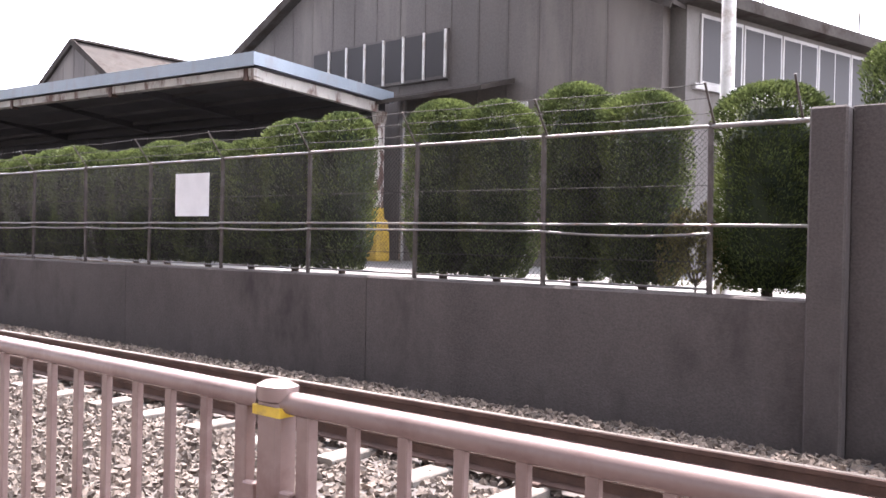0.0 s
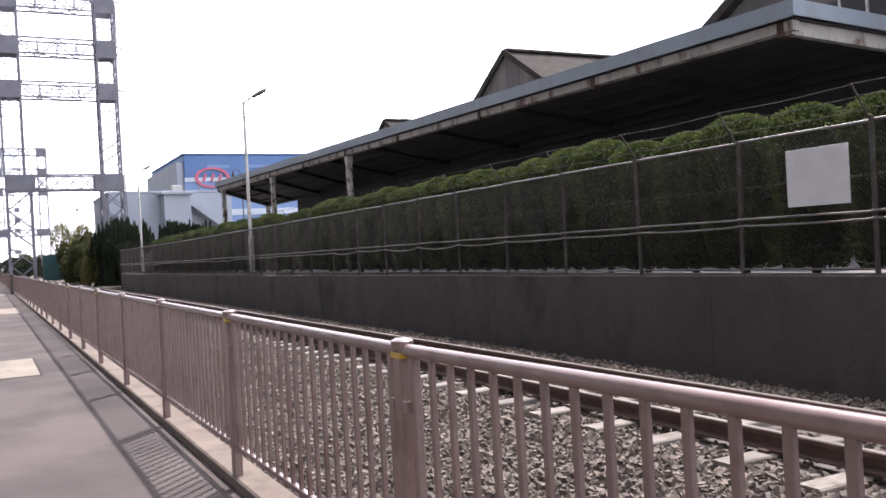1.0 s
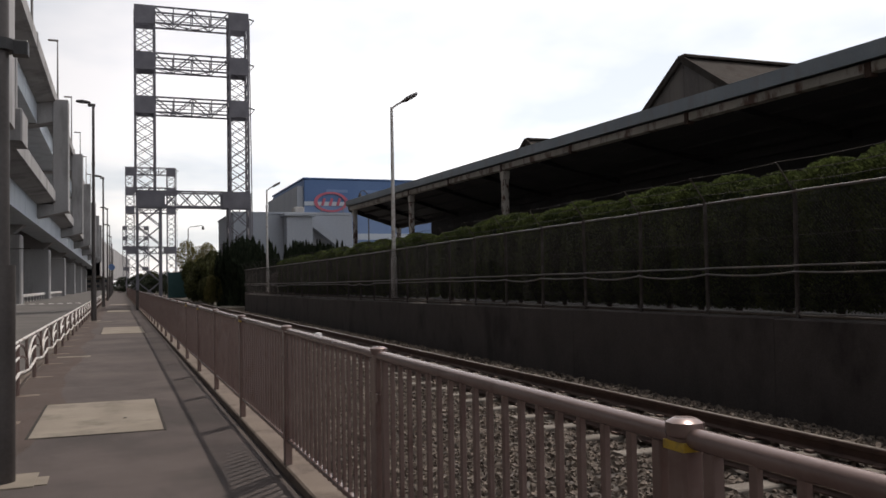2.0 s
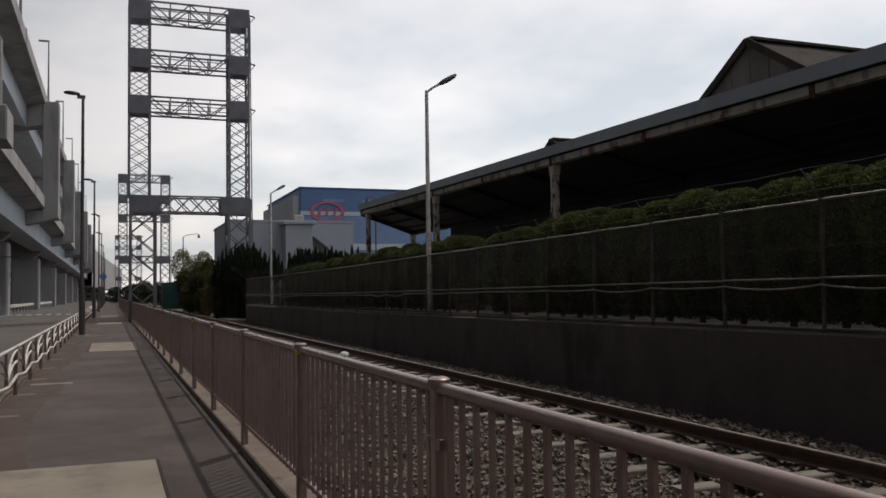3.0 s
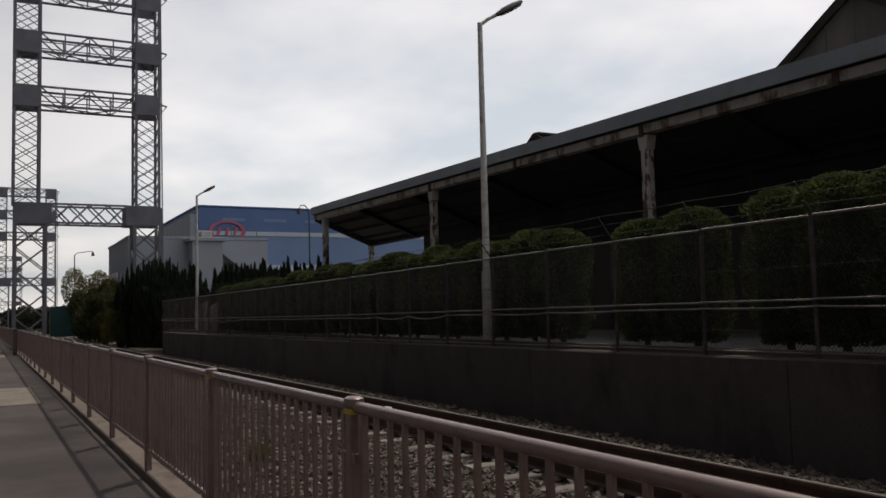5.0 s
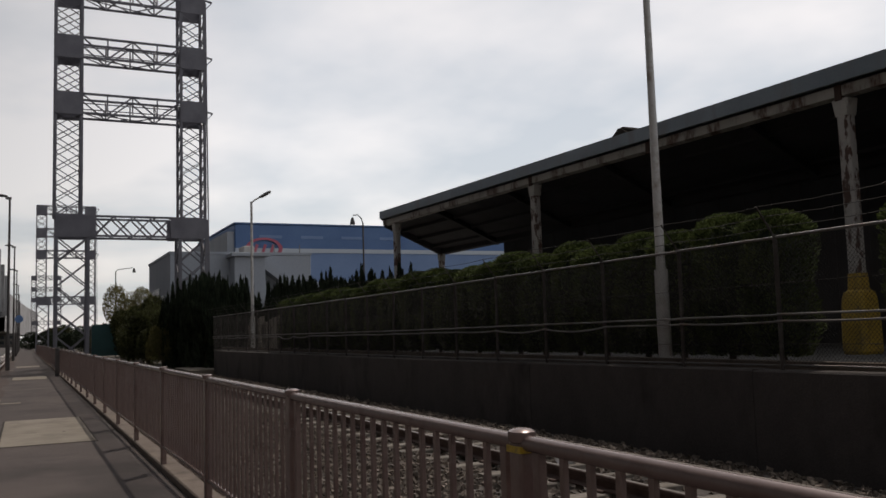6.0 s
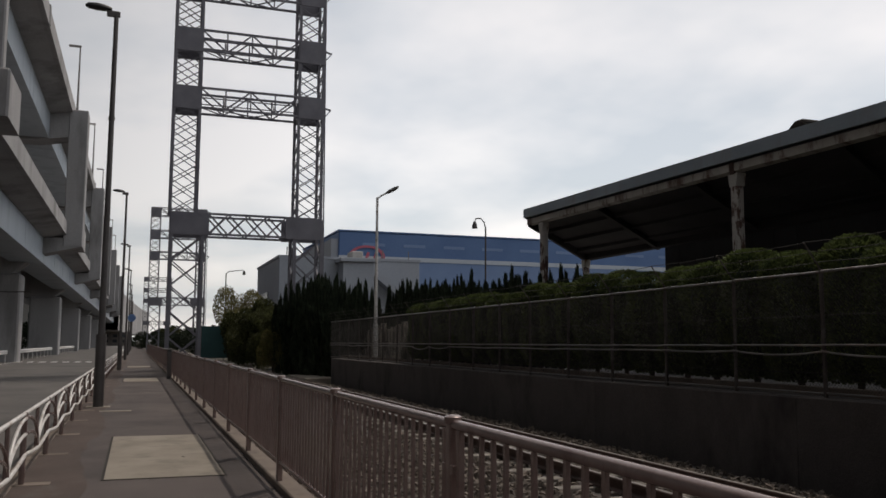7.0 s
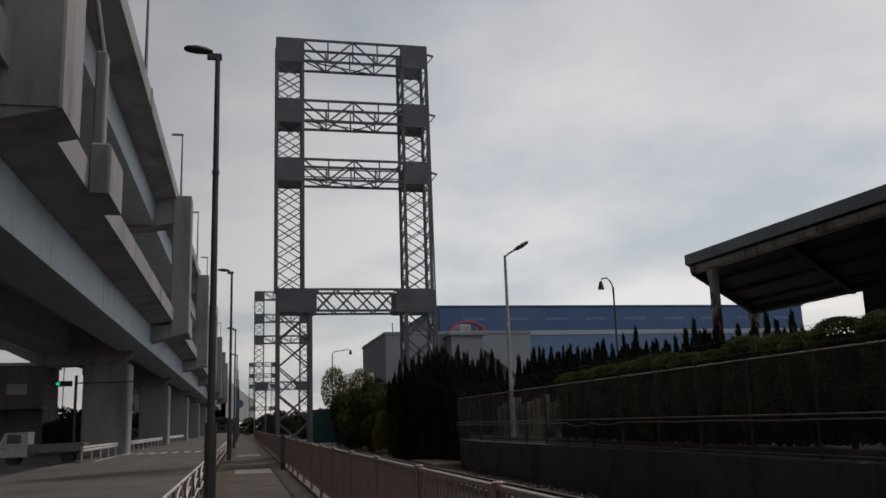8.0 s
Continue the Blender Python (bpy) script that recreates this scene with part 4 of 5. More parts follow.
def gantry(x, k, label):
    g = thing("lattice_gantry", label, "power gantry", "steel gantries over the railway", at=pose(x, 0.0, -0.1 if k < 1 else 0.14) @ Matrix.Diagonal((k, k, k, 1)))
    d = 1.6
    for n, (y0, y1, yl0, yl1) in enumerate(((0.0, 1.53, 0.12, 1.95), (7.65, 9.18, 7.55, 9.25))):
        leg = part("leg", Shape().box(-d, 0, yl0, yl1, -0.9, 0.35, 0.05), WALL, g, "concrete footing of the leg")
        for cx in (-d, 0):
            for cy, cl in ((y0, yl0), (y1, yl1)):
                part("leg_chord", Shape().bar((cx, cl, 0), (cx, cl, 9.3), 0.2).bar((cx, cy, 9.3), (cx, cy, 24.85), 0.17), TOWERM, leg)
        br = Shape()
        lattice(br, [(-d, yl0), (0, yl0), (0, yl1), (-d, yl1)], 0.3, 8.0, 1.45, 0.075)
        lattice(br, [(-d, y0), (0, y0), (0, y1), (-d, y1)], 9.4, 23.2, 1.0, 0.055)
        tagged(part("leg_bracing", br, TOWERM, leg), kind="stuff")
        for z0, z1 in ((23.3, 24.85), (19.45, 20.95), (15.8, 17.25), (8.0, 9.4)):
            ya, yb = (y0 - 0.05, y1 + 0.05) if z0 > 9 else ((0.05, 2.3) if n == 0 else (6.95, 9.25))
            for cx in (0.11, -d - 0.11):
                part("gusset_plate", Shape().box(cx - 0.02, cx + 0.02, ya, yb, z0, z1, 0.01), TOWERM, leg)
    for z0, z1 in ((23.45, 24.8), (19.6, 20.9), (15.95, 17.2), (8.1, 9.35)):
        ya, yb = (1.53, 7.65) if z0 > 9 else (2.25, 7.0)
        beam = part("beam", Shape().bar((0, ya, z1), (0, yb, z1), 0.13).bar((0, ya, z0), (0, yb, z0), 0.13).bar((-d, ya, z1), (-d, yb, z1), 0.13).bar((-d, ya, z0), (-d, yb, z0), 0.13), TOWERM, g)
        b = Shape()
        if z0 > 9:
            ym, q = (ya + yb) / 2, (yb - ya) / 4
            for cx in (0, -d):
                for u0, u1, a, c in ((ya, ya + q, z1, z0), (ya + q, ym, z0, z1), (ym, yb - q, z1, z0), (yb - q, yb, z0, z1)):
                    b.bar((cx, u0, a), (cx, u1, c), 0.085)
                for u in (ya + q, ym, yb - q):
                    b.bar((cx, u, z0), (cx, u, z1), 0.08)
                b.bar((cx, ya, (z0 + z1) / 2), (cx, yb, (z0 + z1) / 2), 0.06)
            for u in (ya + q, yb - q):
                b.bar((0, u, z0), (-d, u, z1), 0.06)
                b.bar((0, ya, z0), (-d, u, z0), 0.06)
                b.bar((0, u, z0), (-d, ym, z0), 0.06)
        else:
            n = 4
            for cx in (0, -d):
                for i in range(n):
                    u0, u1 = ya + (yb - ya) * i / n, ya + (yb - ya) * (i + 1) / n
                    b.bar((cx, u0, z0), (cx, u1, z1), 0.09)
                    b.bar((cx, u0, z1), (cx, u1, z0), 0.09)
        tagged(part("beam_bracing", b, TOWERM, beam), kind="stuff")
    for z in (24.6, 20.6, 16.8):
        part("side_arm", Shape().bar((-0.5, 9.18, z), (-0.5, 9.8, z - 0.15), 0.1).bar((-0.5, 9.18, z - 0.9), (-0.5, 9.8, z - 0.15), 0.06), TOWERM, g)
    part("ladder_rail", Shape().bar((-0.8, 9.6, 0.4), (-0.8, 9.42, 24.5), 0.08), TOWERM, g)
    return g


gantry(-87.3, 1.012, "tall grey lattice steel gantry straddling the railway")
gantry(-181.5, 0.96, "distant grey lattice steel gantry straddling the railway")
gantry(-290.0, 0.8, "far grey lattice steel gantry straddling the railway")


# ---- lamps ----
def street_lamp(x, y, top, label):
    l = thing("street_lamp", label, "street lamp", "dark street lamps along the footway", at=(x, y, 0))
    part("pole", Shape().tube([(0, 0, 0), (0, 0, 2.0), (0, 0, top)], 0.115, 14, True, 0.062), DARKPOLE, l, smooth=True)
    part("base_sleeve", Shape().tube([(0, 0, -0.05), (0, 0, 1.9)], 0.135, 14), DARKPOLE, l, smooth=True)
    part("arm", Shape().box(-0.06, 0.06, -0.25, 0.1, top - 0.12, top + 0.03, 0.02), DARKPOLE, l)
    head = Shape()
    for u, w, h in ((0.12, 0.07, 0.06), (0.28, 0.14, 0.10), (0.5, 0.16, 0.12), (0.72, 0.13, 0.09), (0.8, 0.05, 0.04)):
        head.v += [(w * math.cos(a), -u, top + 0.06 + 0.06 * u + h * math.sin(a) * (0.6 if math.sin(a) < 0 else 1)) for a in [2 * math.pi * i / 12 for i in range(12)]]
    head.f += [(j * 12 + i, j * 12 + (i + 1) % 12, (j + 1) * 12 + (i + 1) % 12, (j + 1) * 12 + i) for j in range(4) for i in range(12)] + [tuple(range(12)), tuple(range(48, 60))]
    part("lamp_head", head, BLACK, l, smooth=True)
    part("pole_band", Shape().tube([(0, 0, 7.7), (0, 0, 7.78)], 0.088, 12), DARKPOLE, l)
    solid("pole_footing", Shape().box(x - 0.3, x + 0.3, y - 0.3, y + 0.3, -0.1, 0.012, 0.004), SLAB, "square pale concrete footing round a lamp pole", "footing", "lamp pole footings")
    return l


lamps_x = (17.5, -19.4, -57.0, -88.0, -119.0, -149.0, -180.0, -211.0, -242.0)
for xl in lamps_x:
    street_lamp(xl, -2.4 if xl > -30 else -2.53, 10.72, "dark brown street lamp with a single head over the road")
box = thing("signal_box", "small dark camera box strapped to the lamp pole", "camera box", at=(-19.4, -2.4, 0))
part("case", Shape().box(-0.07, 0.07, 0.11, 0.24, 3.77, 3.9, 0.012), BLACK, box)
part("strap", Shape().tube([(0, 0, 3.8), (0, 0, 3.9)], 0.14, 12), BLACK, box)


def yard_lamp(x, y, z, label):
    l = thing("yard_lamp", label, "lamp post", "pale lamp posts behind the fence", at=(x, y, 0))
    part("pole", Shape().tube([(0, 0, 1.0), (0, 0, z)], 0.08, 12, True, 0.05), WHITEPIPE, l, smooth=True)
    part("base_sleeve", Shape().tube([(0, 0, 1.0), (0, 0, 2.5)], 0.105, 12), WHITEPIPE, l, smooth=True)
    part("arm", Shape().tube([(0, 0, z - 0.05), (0.05, 0.16, z + 0.08), (0.14, 0.34, z + 0.18)], 0.035, 10), WHITEPIPE, l, smooth=True)
    head = Shape()
    for u, w in ((0.0, 0.05), (0.2, 0.12), (0.45, 0.13), (0.68, 0.1), (0.75, 0.03)):
        head.v += [(w * math.cos(a) + 0.12 + 0.3 * u, 0.3 + 0.68 * u, z + 0.17 + 0.36 * u + 0.7 * w * math.sin(a)) for a in [2 * math.pi * i / 12 for i in range(12)]]
    head.f += [(j * 12 + i, j * 12 + (i + 1) % 12, (j + 1) * 12 + (i + 1) % 12, (j + 1) * 12 + i) for j in range(4) for i in range(12)] + [tuple(range(12)), tuple(range(48, 60))]
    part("lamp_head", head, GALV, l, smooth=True)
    return l


yard_lamp(-38.58, 7.2, 7.53, "pale lamp post with a slanting lamp head by the fence")
yard_lamp(-66.4, 7.47, 7.65, "pale lamp post with a slanting lamp head at the hedge end")
for x, y, z in ((-81.2, 18.3, 9.4), (-123.2, 6.8, 9.3), (-150, -22.9, 10.8)):
    l = thing("hook_lamp", "thin grey lamp post with a hooked arm", "lamp post", at=(x, y, -0.42))
    part("pole", Shape().tube([(0, 0, 0), (0, 0, z - 0.2)], 0.055, 8), DARKPOLE, l, smooth=True)
    part("arm", Shape().tube([(0, 0, z - 0.25), (0, -0.1, z + 0.1), (0, -0.35, z + 0.35), (0, -0.65, z + 0.3), (0, -0.72, z + 0.05)] if x > -100 else [(0, 0, z - 0.25), (0, 0.25, z), (0, 1.7, z + 0.2)], 0.04, 8), DARKPOLE, l, smooth=True)
    yy = -0.72 if x > -100 else 1.8
    part("lamp_shade", Shape().tube([(0, yy, z + 0.15), (0, yy, z), (0, yy, z - 0.3)], 0.06, 12, True, 0.18), DARKPOLE, l, smooth=True)

# ---- white pipe guard fence at the kerb ----
P = 2.98
gp = Shape().tube([(0, 0, -0.05), (0, 0, 0.86)], 0.036, 10).mesh("guard_post", RAILING, True)
gm = Shape().tube([(0, 0, 0.26), (0, 0, 0.82)], 0.024, 10).mesh("middle_post", RAILING, True)
gt = Shape().tube([(-P, 0, 0.84), (0, 0, 0.84)], 0.027, 10).mesh("top_pipe", WHITEPIPE, True)
gl = Shape().tube([(-P, 0.03, 0.36), (-0.75 * P, 0.03, 0.31), (-P / 2, 0.03, 0.28), (-0.25 * P, 0.03, 0.31), (0, 0.03, 0.36)], 0.024, 8).mesh("lower_pipe", WHITEPIPE, True)
fans = []
for top in (0.60, 0.79):
    # arches: one half of the bay white, the other in the posts' brown
    for x_end, material in ((-P, WHITEPIPE), (0.0, RAILING)):
        pts = [(-P / 2 + (x_end + P / 2) * (1 - math.cos(math.pi / 2 * u / 8)), 0.02, 0.30 + (top - 0.30) * math.sin(math.pi / 2 * u / 8)) for u in range(9)]
        fans.append((Shape().tube(pts, 0.02, 8).mesh("arched_pipe", material, True), material))
gf = Shape().box(-0.12, 0.12, -0.12, 0.32, -0.05, 0.010, 0.004).mesh("post_foot", CURB)
for k in range(42):
    g = thing("pipe_guard", "low white tubular guard fence with arched pipes on brown posts", "guard fence", "panels of the white guard fence", at=(-23.05 - P * k, -2.9, 0))
    part("guard_post", gp, RAILING, g)
    part("middle_post", gm, RAILING, g, at=(-P / 2, 0, 0))
    part("top_pipe", gt, WHITEPIPE, g)
    part("lower_pipe", gl, WHITEPIPE, g)
    part("post_foot", gf, CURB, g)
    for me, material in fans:
        part("arched_pipe", me, material, g)

# ---- double-deck viaduct ----
V = 1.237
via = thing("viaduct", "double-deck grey concrete road viaduct with pale blue girders", "viaduct", at=Matrix.Translation((36.5 * (V - 1), 1.75 * (V - 1), -1.8 * (V - 1))) @ Matrix.Scale(V, 4))
FRAMES = [-21.0, -56.4, -102.4, -137.2, -172.0, -206.8, -241.6, -276.4]
for xf in FRAMES:
    fr = part("portal_column", Shape().box(xf - 1.1, xf + 1.1, -6.95, -5.65, 8.6, 18.75, 0.06), VIADUCT, via)
    part("upper_crossbeam", Shape().extrude_x([(-5.7, 18.55), (-5.7, 16.9), (-9.0, 16.3), (-17.0, 16.3), (-17.0, 18.5)], xf - 1.0, xf + 1.0), VIADUCT, fr)
    part("lower_crossbeam", Shape().extrude_x([(-5.7, 9.2), (-5.7, 8.58), (-8.6, 7.9), (-10.4, 6.4), (-15.5, 6.4), (-18.5, 7.9), (-18.5, 9.2)], xf - 1.05, xf + 1.05), VIADUCT, fr)
    part("far_column", Shape().box(xf - 1.1, xf + 1.1, -18.4, -17.0, 7.7, 18.75, 0.06), VIADUCT, fr)
    part("pier", Shape().box(xf - 1.25, xf + 1.25, -12.6, -9.55, -0.05, 6.5, 0.12), VIADUCT, fr)
x0, x1 = -330, 20
for name, zb in (("lower", 7.35), ("upper", 16.5)):
    deck = part(name + "_deck", Shape().extrude_x([(-7.0, zb + 2.05), (-8.3, zb + 1.8), (-15.8, zb + 1.8), (-17.1, zb + 2.05), (-17.1, zb + 2.35), (-7.0, zb + 2.35)], x0, x1), VIADUCT, via)
    xs = sorted([x0] + FRAMES + [x1])
    for a, b in zip(xs, xs[1:]):
        part("girder", Shape().box(a + 0.02, b - 0.02, -10.4, -8.25, zb, zb + 1.8, 0.02), GIRDER, deck, "pale blue steel box girder")
        part("girder", Shape().box(a + 1.12, b - 1.12, -15.7, -13.6, zb, zb + 1.8, 0.02), GIRDER, deck, "pale blue steel box girder")
        for i in range(1, 4):
            u = a + (b - a) * i / 4
            part("girder_joint", Shape().box(u - 0.12, u + 0.12, -8.262, -8.24, zb + 0.02, zb + 1.78), GIRDER, deck)
        part("parapet", Shape().box(a + (4.0 if b > -20 and name == "lower" else 0.02), b - 0.02, -7.0, -6.72, zb + 2.05, zb + 3.05, 0.03), VIADUCT, deck)
        part("parapet", Shape().box(a + 0.02, b - 0.02, -17.4, -17.1, zb + 2.05, zb + 3.05, 0.03), VIADUCT, deck)
for x0_ in (-66.6, -112.0):
    part("joint_box", Shape().box(x0_ - 1.6, x0_ + 1.5, -6.74, -6.08, 9.3, 11.0, 0.08), VIADUCT, via)
    part("drain_box", Shape().box(x0_ + 0.3, x0_ + 1.0, -6.75, -6.4, 11.0, 14.4, 0.06), VIADUCT, via)
    part("drain_pipe", Shape().tube([(x0_ + 0.7, -6.5, 14.0), (x0_ + 0.7, -6.9, 16.6)], 0.1, 8), GALV, via)
for k in range(8):
    xl = -58.9 - 34.7 * k
    l = thing("viaduct_lamp", "slim grey lamp pole on the upper deck parapet", "lamp post", "lamps on the viaduct", at=(xl, -8.35, 23.6))
    part("pole", Shape().tube([(0, 0, 0), (0, 0, 8.8)], 0.13, 10, True, 0.07), GALV, l, smooth=True)
    part("lamp_head", Shape().box(-0.15, 0.15, -1.1, 0.1, 8.75, 8.95, 0.04), GALV, l)
    part("base_block", Shape().box(-0.3, 0.3, -0.2, 0.5, -1.0, 0.35, 0.05), VIADUCT, l)
ramp = Shape()
pts = []
for i in range(11):
    u = i / 10
    cx, cy, top = -385 - 330 * u, -8.0 + 13.5 * u * u + 1.5 * u, 22.0 + 1.5 * math.sin(math.pi * u)
    pts += [(cx, cy, 6), (cx, cy, top), (cx - 0.6, cy - 9, 6), (cx - 0.6, cy - 9, top + 1.0)]
ramp.add(pts, [f for i in range(10) for f in ((4 * i, 4 * i + 4, 4 * i + 5, 4 * i + 1), (4 * i + 2, 4 * i + 3, 4 * i + 7, 4 * i + 6), (4 * i + 1, 4 * i + 5, 4 * i + 7, 4 * i + 3), (4 * i, 4 * i + 2, 4 * i + 6, 4 * i + 4))])
solid("curved_barrier", ramp, VIADUCT, "distant curved noise barrier of the viaduct", "barrier", kind="structure", smooth=True)

# ---- roadside things under the viaduct ----
for a, b in ((-98, -114.5), (-122, -157), (-164, -200)):
    g = thing("crash_barrier", "white corrugated crash barrier beside the piers", "crash barrier", "crash barriers by the piers")
    part("beam", Shape().extrude_x([(-11.9, 0.55), (-11.84, 0.63), (-11.9, 0.72), (-11.84, 0.82), (-11.9, 0.92), (-11.93, 0.92), (-11.93, 0.55)], b, a), WHITEPIPE, g)
    n = int((a - b) / 4)
    for i in range(n + 1):
        xx = a - 0.3 - (a - b - 0.6) * i / n
        part("barrier_post", Shape().tube([(xx, -12.0, -0.15), (xx, -12.0, 0.92)], 0.06, 8), WHITEPIPE, g)
for i in range(8):
    yy = -4.3 - 0.95 * i
    solid("crossing_stripe", Shape().box(-117.4, -115.0, yy - 0.5, yy, -0.13, -0.115), PAINT, "worn white stripe of a crossing on the road", "road marking", "crossing stripes")
solid("edge_line", Shape().box(-117, -100, -11.6, -11.44, -0.13, -0.115), PAINT, "worn white edge line on the road", "road marking")
ts = thing("traffic_signal", "traffic signal on a dark pole showing green", "traffic signal", at=(-116, -15.6, -0.42))
part("pole", Shape().tube([(0, 0, 0), (0, 0, 7.0)], 0.12, 10), DARKPOLE, ts, smooth=True)
part("arm", Shape().tube([(0, 0, 6.35), (0, 5.2, 6.4)], 0.05, 8), DARKPOLE, ts)
case = part("lamp_case", Shape().box(-0.12, 0.12, -1.7, -0.3, 6.1, 6.55, 0.04), BLACK, ts)
for i, mm in enumerate((BLACK, BLACK, GREENLAMP)):
    part("lens", Shape().tube([(0.1, -0.52 - 0.45 * i, 6.32), (0.15, -0.52 - 0.45 * i, 6.32)], 0.16, 14), mm, case)
tr = thing("flatbed_truck", "small white flatbed truck standing on the road", "truck", at=pose(-100, -16.4, -0.12, 0, 0, -90) @ Matrix.Scale(1.05, 4))
part("cab", Shape().extrude_y([(-0.9, 0.45), (0.75, 0.45), (0.75, 1.2), (0.45, 1.95), (-0.9, 1.98)], -0.85, 0.85), WHITEPIPE, tr)
part("window", Shape().box(-0.5, 0.3, 0.852, 0.87, 1.3, 1.82), DARKGLASS, tr)
part("flatbed", Shape().box(-4.2, -0.95, -0.9, 0.9, 0.7, 1.2, 0.03), GALV, tr)
for u in (0.0, -3.2):
    for s in (-0.8, 0.62):
        part("wheel", Shape().tube([(u, s, 0.33), (u, s + 0.2, 0.33)], 0.33, 16), BLACK, tr)


# ---- distant buildings ----
def windows(parent, face_x, y0, y1, z0, z1, ny, nz, w, h, material):
    for i in range(ny):
        for j in range(nz):
            yc, zc = y0 + (y1 - y0) * (i + 0.5) / ny, z0 + (z1 - z0) * (j + 0.5) / nz
            part("window", Shape().box(face_x, face_x + 0.08, yc - w / 2, yc + w / 2, zc - h / 2, zc + h / 2), material, parent)


bb = thing("blue_warehouse", "huge blue industrial building with a pale band and red emblem", "factory", at=(-287, 0, -0.42))
part("lower_wall", Shape().box(-60, 0, 54.7, 177, 0, 27.5), BLUE2, bb)
part("upper_wall", Shape().box(-60, 0, 54.7, 177, 27.5, 35.5, 0.3), BLUE, bb)
part("pale_end", Shape().box(-58, -1, 52.6, 54.7, 0, 33.2), GREYB, bb)
part("pale_band", Shape().box(0.0, 0.25, 54.7, 177, 26.9, 28.2), BAND, bb)
part("base_band", Shape().box(0.0, 0.25, 54.7, 177, 15.9, 17.9), BAND, bb)
part("roof_edge", Shape().box(-60.3, 0.3, 54.4, 177.3, 35.5, 35.9), BLUE, bb)
for i in range(9):
    part("skylight_strip", Shape().box(0.0, 0.15, 62 + 13 * i, 69 + 13 * i, 31.3, 32.2), BLUE2, bb)
em = Shape()
for i in range(40):
    a, b = 2 * math.pi * i / 40, 2 * math.pi * (i + 1) / 40
    em.add([(q, 63.4 + r * 5.6 * math.cos(t), 28.1 + r * 3.3 * math.sin(t)) for q in (0.26, 0.5) for t in (a, b) for r in (1.0, 0.8)], [(0, 1, 3, 2), (4, 6, 7, 5), (0, 2, 6, 4), (1, 5, 7, 3)])
for u in (60.9, 63.4, 65.9):
    em.bar((0.38, u - 0.4, 26.9), (0.38, u + 0.4, 29.3), 0.24, 0.8)
part("emblem", em, RED, bb, "red oval emblem")
gb = thing("grey_building", "pale grey works building with an outside stair", "building", at=(-128, 0, -0.42))
part("wall", Shape().box(-18, 0, 12.9, 29.1, 0, 11.4, 0.05), GREYB, gb)
part("roof_rim", Shape().box(-18.1, 0.1, 12.8, 29.2, 11.4, 11.7), GREYB, gb)
part("stair_tower", Shape().box(0, 2.5, 19.5, 23.0, 0, 11.0, 0.05), GREYB, gb)
part("stair_roof", Shape().box(-0.2, 3.0, 19.1, 23.4, 11.0, 11.4, 0.05), GREYB, gb)
part("stair_flight", Shape().add([(0.2, 23, 10.6), (2.2, 23, 10.6), (2.2, 27, 7.5), (0.2, 27, 7.5), (0.2, 23, 9.6), (2.2, 23, 9.6), (2.2, 27, 6.5), (0.2, 27, 6.5)], [(0, 1, 2, 3), (7, 6, 5, 4), (0, 4, 5, 1), (1, 5, 6, 2), (2, 6, 7, 3), (3, 7, 4, 0)]), GREYB, gb)
part("roof_unit", Shape().box(-3, -0.5, 21.2, 22.5, 11.4, 12.5, 0.1), PALEWALL, gb)
for u in (13.8, 17.3, 24.8, 27.9):
    part("roof_rod", Shape().tube([(-0.5, u, 11.7), (-0.5, u, 12.7)], 0.06, 6), GALV, gb)
part("window", Shape().box(-6, -4.2, 12.8, 12.9, 4.5, 7.0), DARKGLASS, gb)
part("window", Shape().box(-14, -8, 12.8, 12.9, 6.0, 8.0), DARKGLASS, gb)
wb = thing("white_shed", "low white shed far beyond the canopy", "building", at=(-150, 0, -0.42))
part("wall", Shape().box(-20, 0, 91, 122, 0, 12.6), GREYB, wb)
part("roof", Shape().box(-20.3, 0.3, 90.7, 122, 12.6, 13.4), GREYB, wb)
lb = thing("grey_works", "grey boxy works building across the road", "building", at=(-126, 0, -0.42))
part("wall", Shape().box(-7, 0, -55, -20.2, 0, 8.6, 0.05), WINGM, lb)
part("roof_rim", Shape().box(-7.2, 0.2, -55.2, -20.0, 8.6, 8.9), PALEWALL, lb)
part("side_canopy", Shape().box(0, 3, -36, -19.7, 4.5, 4.75), DARKPOLE, lb)
windows(lb, 0.0, -30, -21, 5.4, 7.4, 3, 1, 1.8, 1.0, DARKGLASS)
ob = thing("white_block", "white office block with small windows across the road", "building", at=(-225, 0, -0.42))
part("wall", Shape().box(-15, 0, -32, -20, 0, 12.5, 0.05), PALEWALL, ob)
windows(ob, 0.0, -31.5, -20.5, 2, 12, 5, 3, 1.3, 1.6, DARKGLASS)
for x, y0, y1, z, mm in ((-480, -30, -4, 7, CLAD), (-420, 12, 22, 5, GREYB), (-560, 30, 60, 10, CLAD)):
    b = thing("distant_building", "low pale building in the far distance", "building", at=(x, 0, -0.42))
    part("wall", Shape().box(-20, 0, y0, y1, 0, z, 0.1), mm, b)
    windows(b, 0.0, y0 + 1, y1 - 1, 1, z - 1, 6, 2, 2.0, 1.4, DARKGLASS)
rs = thing("round_sign", "round blue road sign on a lamp pole", "road sign", at=(-119, -2.53, 0))
part("plate", Shape().tube([(0.13, 0.45, 3.9), (0.16, 0.45, 3.9)], 0.36, 20), BLUE, rs)
part("bracket", Shape().bar((0.1, 0, 3.9), (0.12, 0.45, 3.9), 0.04), DARKPOLE, rs)
solid("concrete_apron", Shape().box(-76, -71.2, 5.55, 7.1, -0.5, 0.11, 0.02), SLAB, "pale worn concrete apron at the end of the retaining wall", "apron")
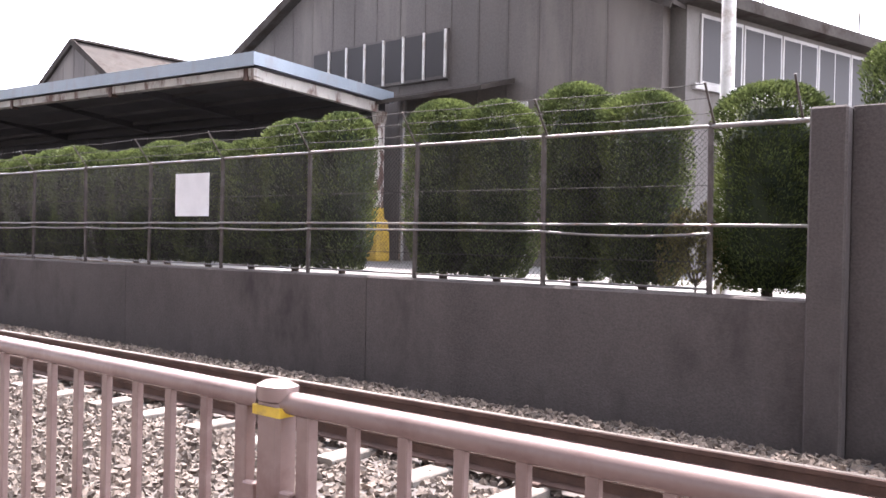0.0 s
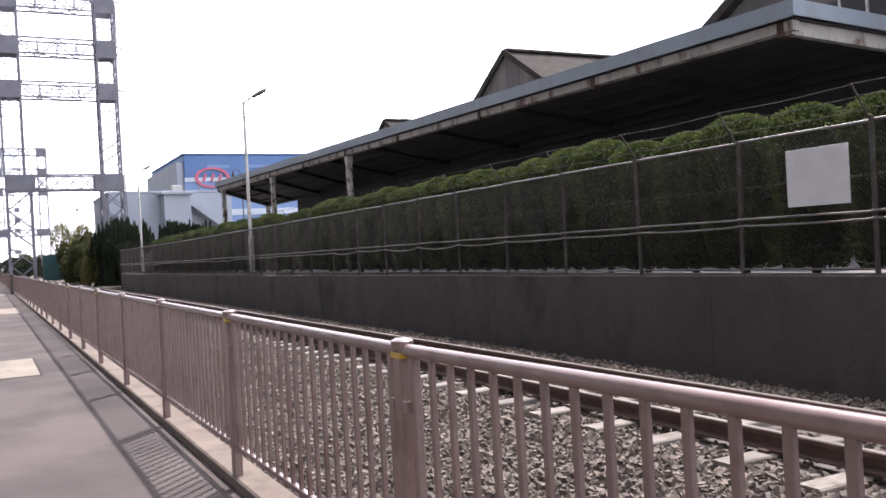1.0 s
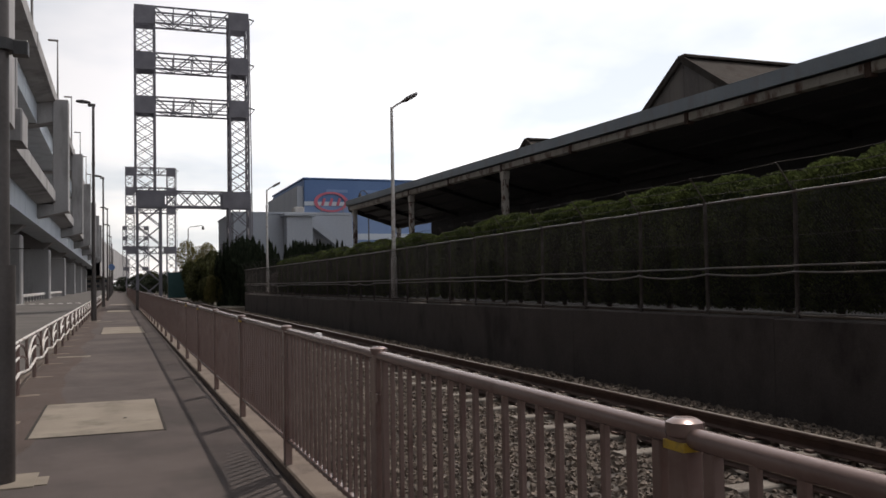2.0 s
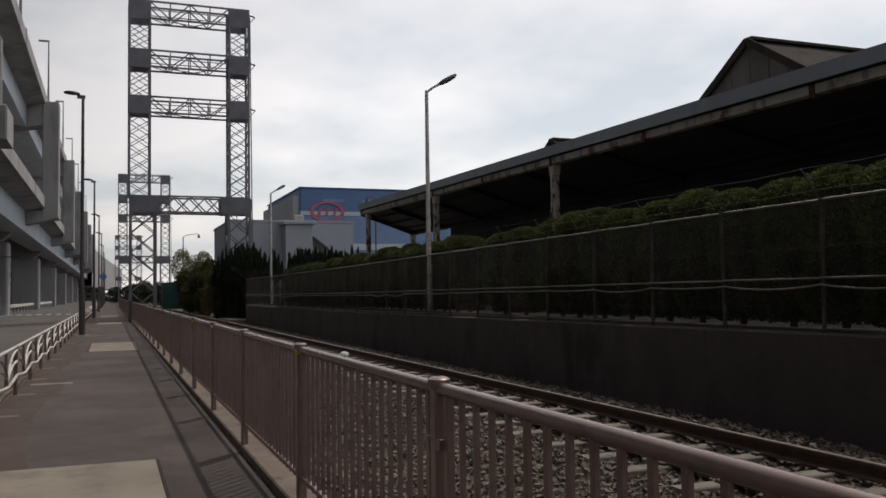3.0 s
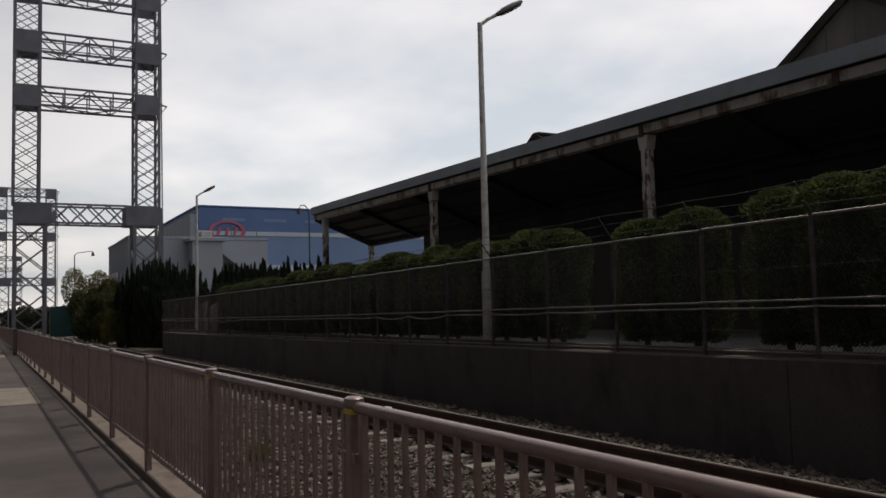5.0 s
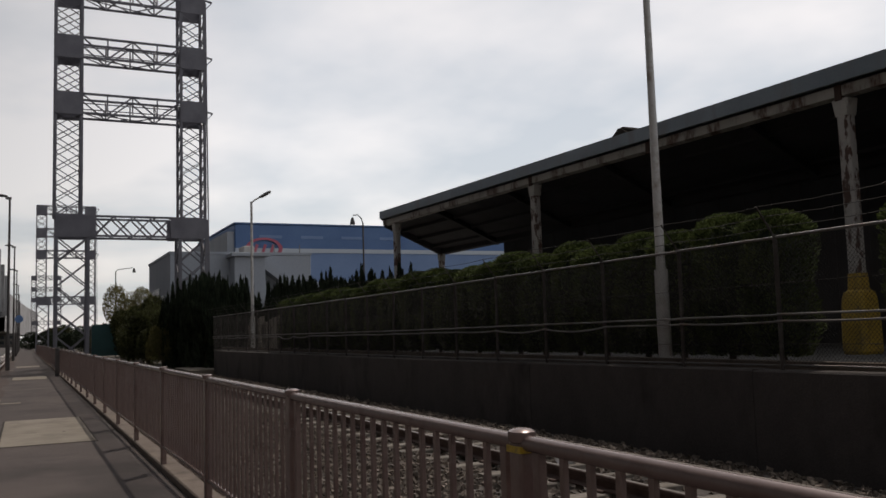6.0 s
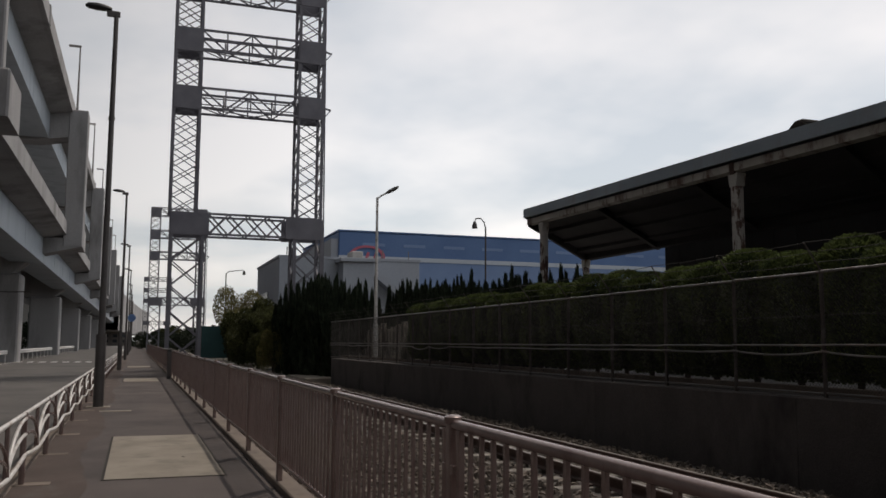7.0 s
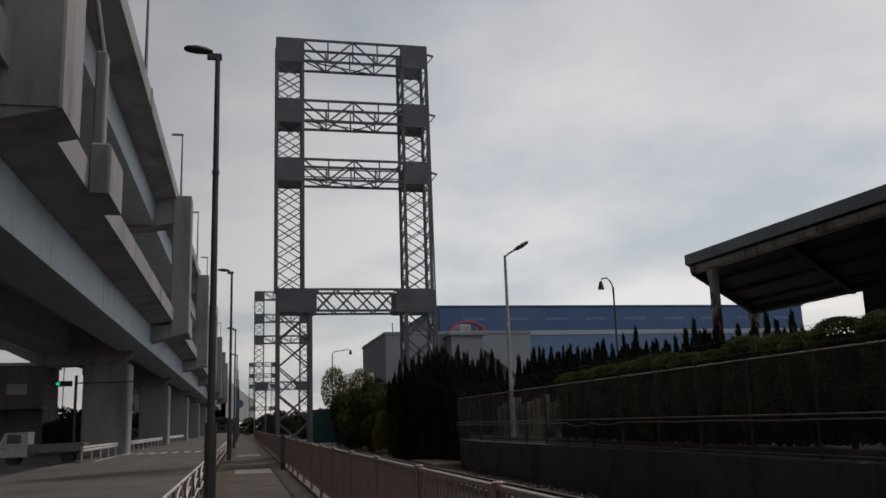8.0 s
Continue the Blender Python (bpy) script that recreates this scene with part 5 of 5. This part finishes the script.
solid("concrete_apron", Shape().box(-107, -97.5, 5.3, 6.6, -0.5, 0.09, 0.02), SLAB, "pale worn concrete apron beside the bushes", "apron")
cab = thing("cable_cabinet", "narrow dark cable cabinet standing at the metal railing", "cabinet", at=(-74.6, -0.16, 0))
part("body", Shape().box(-0.12, 0.12, -0.09, 0.09, 0.0, 1.36, 0.015), BLACK, cab)
part("lid", Shape().box(-0.135, 0.135, -0.105, 0.105, 1.36, 1.4, 0.012), DARKPOLE, cab)
part("door", Shape().box(0.12, 0.128, -0.07, 0.07, 0.15, 1.25), DARKPOLE, cab)
bag = bmesh.new()
bmesh.ops.create_icosphere(bag, subdivisions=3, radius=0.15)
rng = random.Random(14)
for v in bag.verts:
    a = math.atan2(v.co.y, v.co.x)
    v.co *= 0.82 + 0.22 * math.sin(5 * a + 20 * v.co.z) * math.cos(17 * v.co.x) + rng.uniform(-0.07, 0.07)
    v.co.z = max(-0.05, 0.75 * v.co.z)
bag_mesh = bpy.data.meshes.new("plastic_bag")
bag.to_mesh(bag_mesh)
bag.free()
bag_mesh.materials.append(SIGN)
solid("plastic_bag", bag_mesh, SIGN, "crumpled white plastic bag lying between the rails", "plastic bag", at=pose(-36.95, 4.25, 0.1, 0, 0, 30))
weed = thing("weed_tuft", "small yellow-green weed growing in the ballast", "weed", at=(-34.2, 1.34, -0.04))


def tuft(rng):
    a, r = rng.uniform(0, 6.283), 0.13 * math.sqrt(rng.random())
    return (r * math.cos(a), r * math.sin(a), rng.uniform(0.02, 0.2)), (math.cos(a), math.sin(a), 1.2)


part("leaves", clump_mesh("leaves", LEAF3, 260, tuft, 0.05, 77), LEAF3, weed)


# ---- ballast stones, last ----
def stone_points(rng):
    base = np.array([(-1, -1, -1), (1, -1, -1), (1, 1, -1), (-1, 1, -1), (-1, -1, 1), (1, -1, 1), (1, 1, 1), (-1, 1, 1)], float)
    return base * 0.62 + rng.uniform(-0.38, 0.38, (8, 3))


STONE_FACES = [(0, 3, 2, 1), (4, 5, 6, 7), (0, 1, 5, 4), (1, 2, 6, 5), (2, 3, 7, 6), (3, 0, 4, 7)]
nrng = np.random.default_rng(12)
stone_meshes = []
for i in range(10):
    me = bpy.data.meshes.new("stone")
    me.from_pydata([tuple(p) for p in stone_points(nrng)], [], STONE_FACES)
    me.materials.append(STONE1)
    stone_meshes.append(me)
for i in range(280):
    xs_, ys_ = nrng.uniform(-16, -3), nrng.uniform(0.35, 2.9)
    q = nrng.uniform(0.02, 0.038)
    part("stone", stone_meshes[i % 10], STONE1, track_bed, at=pose(xs_, ys_, bed_height(ys_) + 0.03, *nrng.uniform(0, 360, 3)) @ Matrix.Diagonal((q, q, 0.8 * q, 1)))


def stone_field(count, xa, xb, ya, yb, lo, hi):
    """Many loose stones in one mesh, each turned and shaped at random."""
    v, f = np.empty((count * 8, 3)), []
    shapes = [stone_points(nrng) for _ in range(40)]
    for i in range(count):
        x, y = nrng.uniform(xa, xb), nrng.uniform(ya, yb)
        turn = np.array(Euler(nrng.uniform(0, 6.283, 3)).to_matrix())
        s = nrng.uniform(lo, hi)
        low = 0.55 if 2.98 < y < 5.22 else 1.0
        v[8 * i:8 * i + 8] = (shapes[i % 40] * s) @ turn.T + (x, y, bed_height(y) + s * nrng.uniform(-0.3, 0.55) * low)
        f += [tuple(8 * i + j for j in face) for face in STONE_FACES]
    return v, f


allv, allf, off = [], [], 0
for args in ((44000, -22, 2, 0.25, 3.3, 0.018, 0.038), (13000, -22, 2, 3.3, 6.6, 0.022, 0.042), (22000, -48, -22, 0.25, 3.3, 0.024, 0.046), (6000, -48, -22, 3.3, 6.6, 0.03, 0.055), (5000, -75, -48, 0.25, 6.6, 0.04, 0.07)):
    v, f = stone_field(*args)
    allv.append(v)
    allf += [tuple(i + off for i in face) for face in f]
    off += len(v)
me = bpy.data.meshes.new("loose_stones")
me.from_pydata(np.concatenate(allv).tolist(), [], allf)
me.materials.append(STONE)
loose = new("loose_stones", me)
loose.parent = track_bed
tagged(loose, kind="stuff")
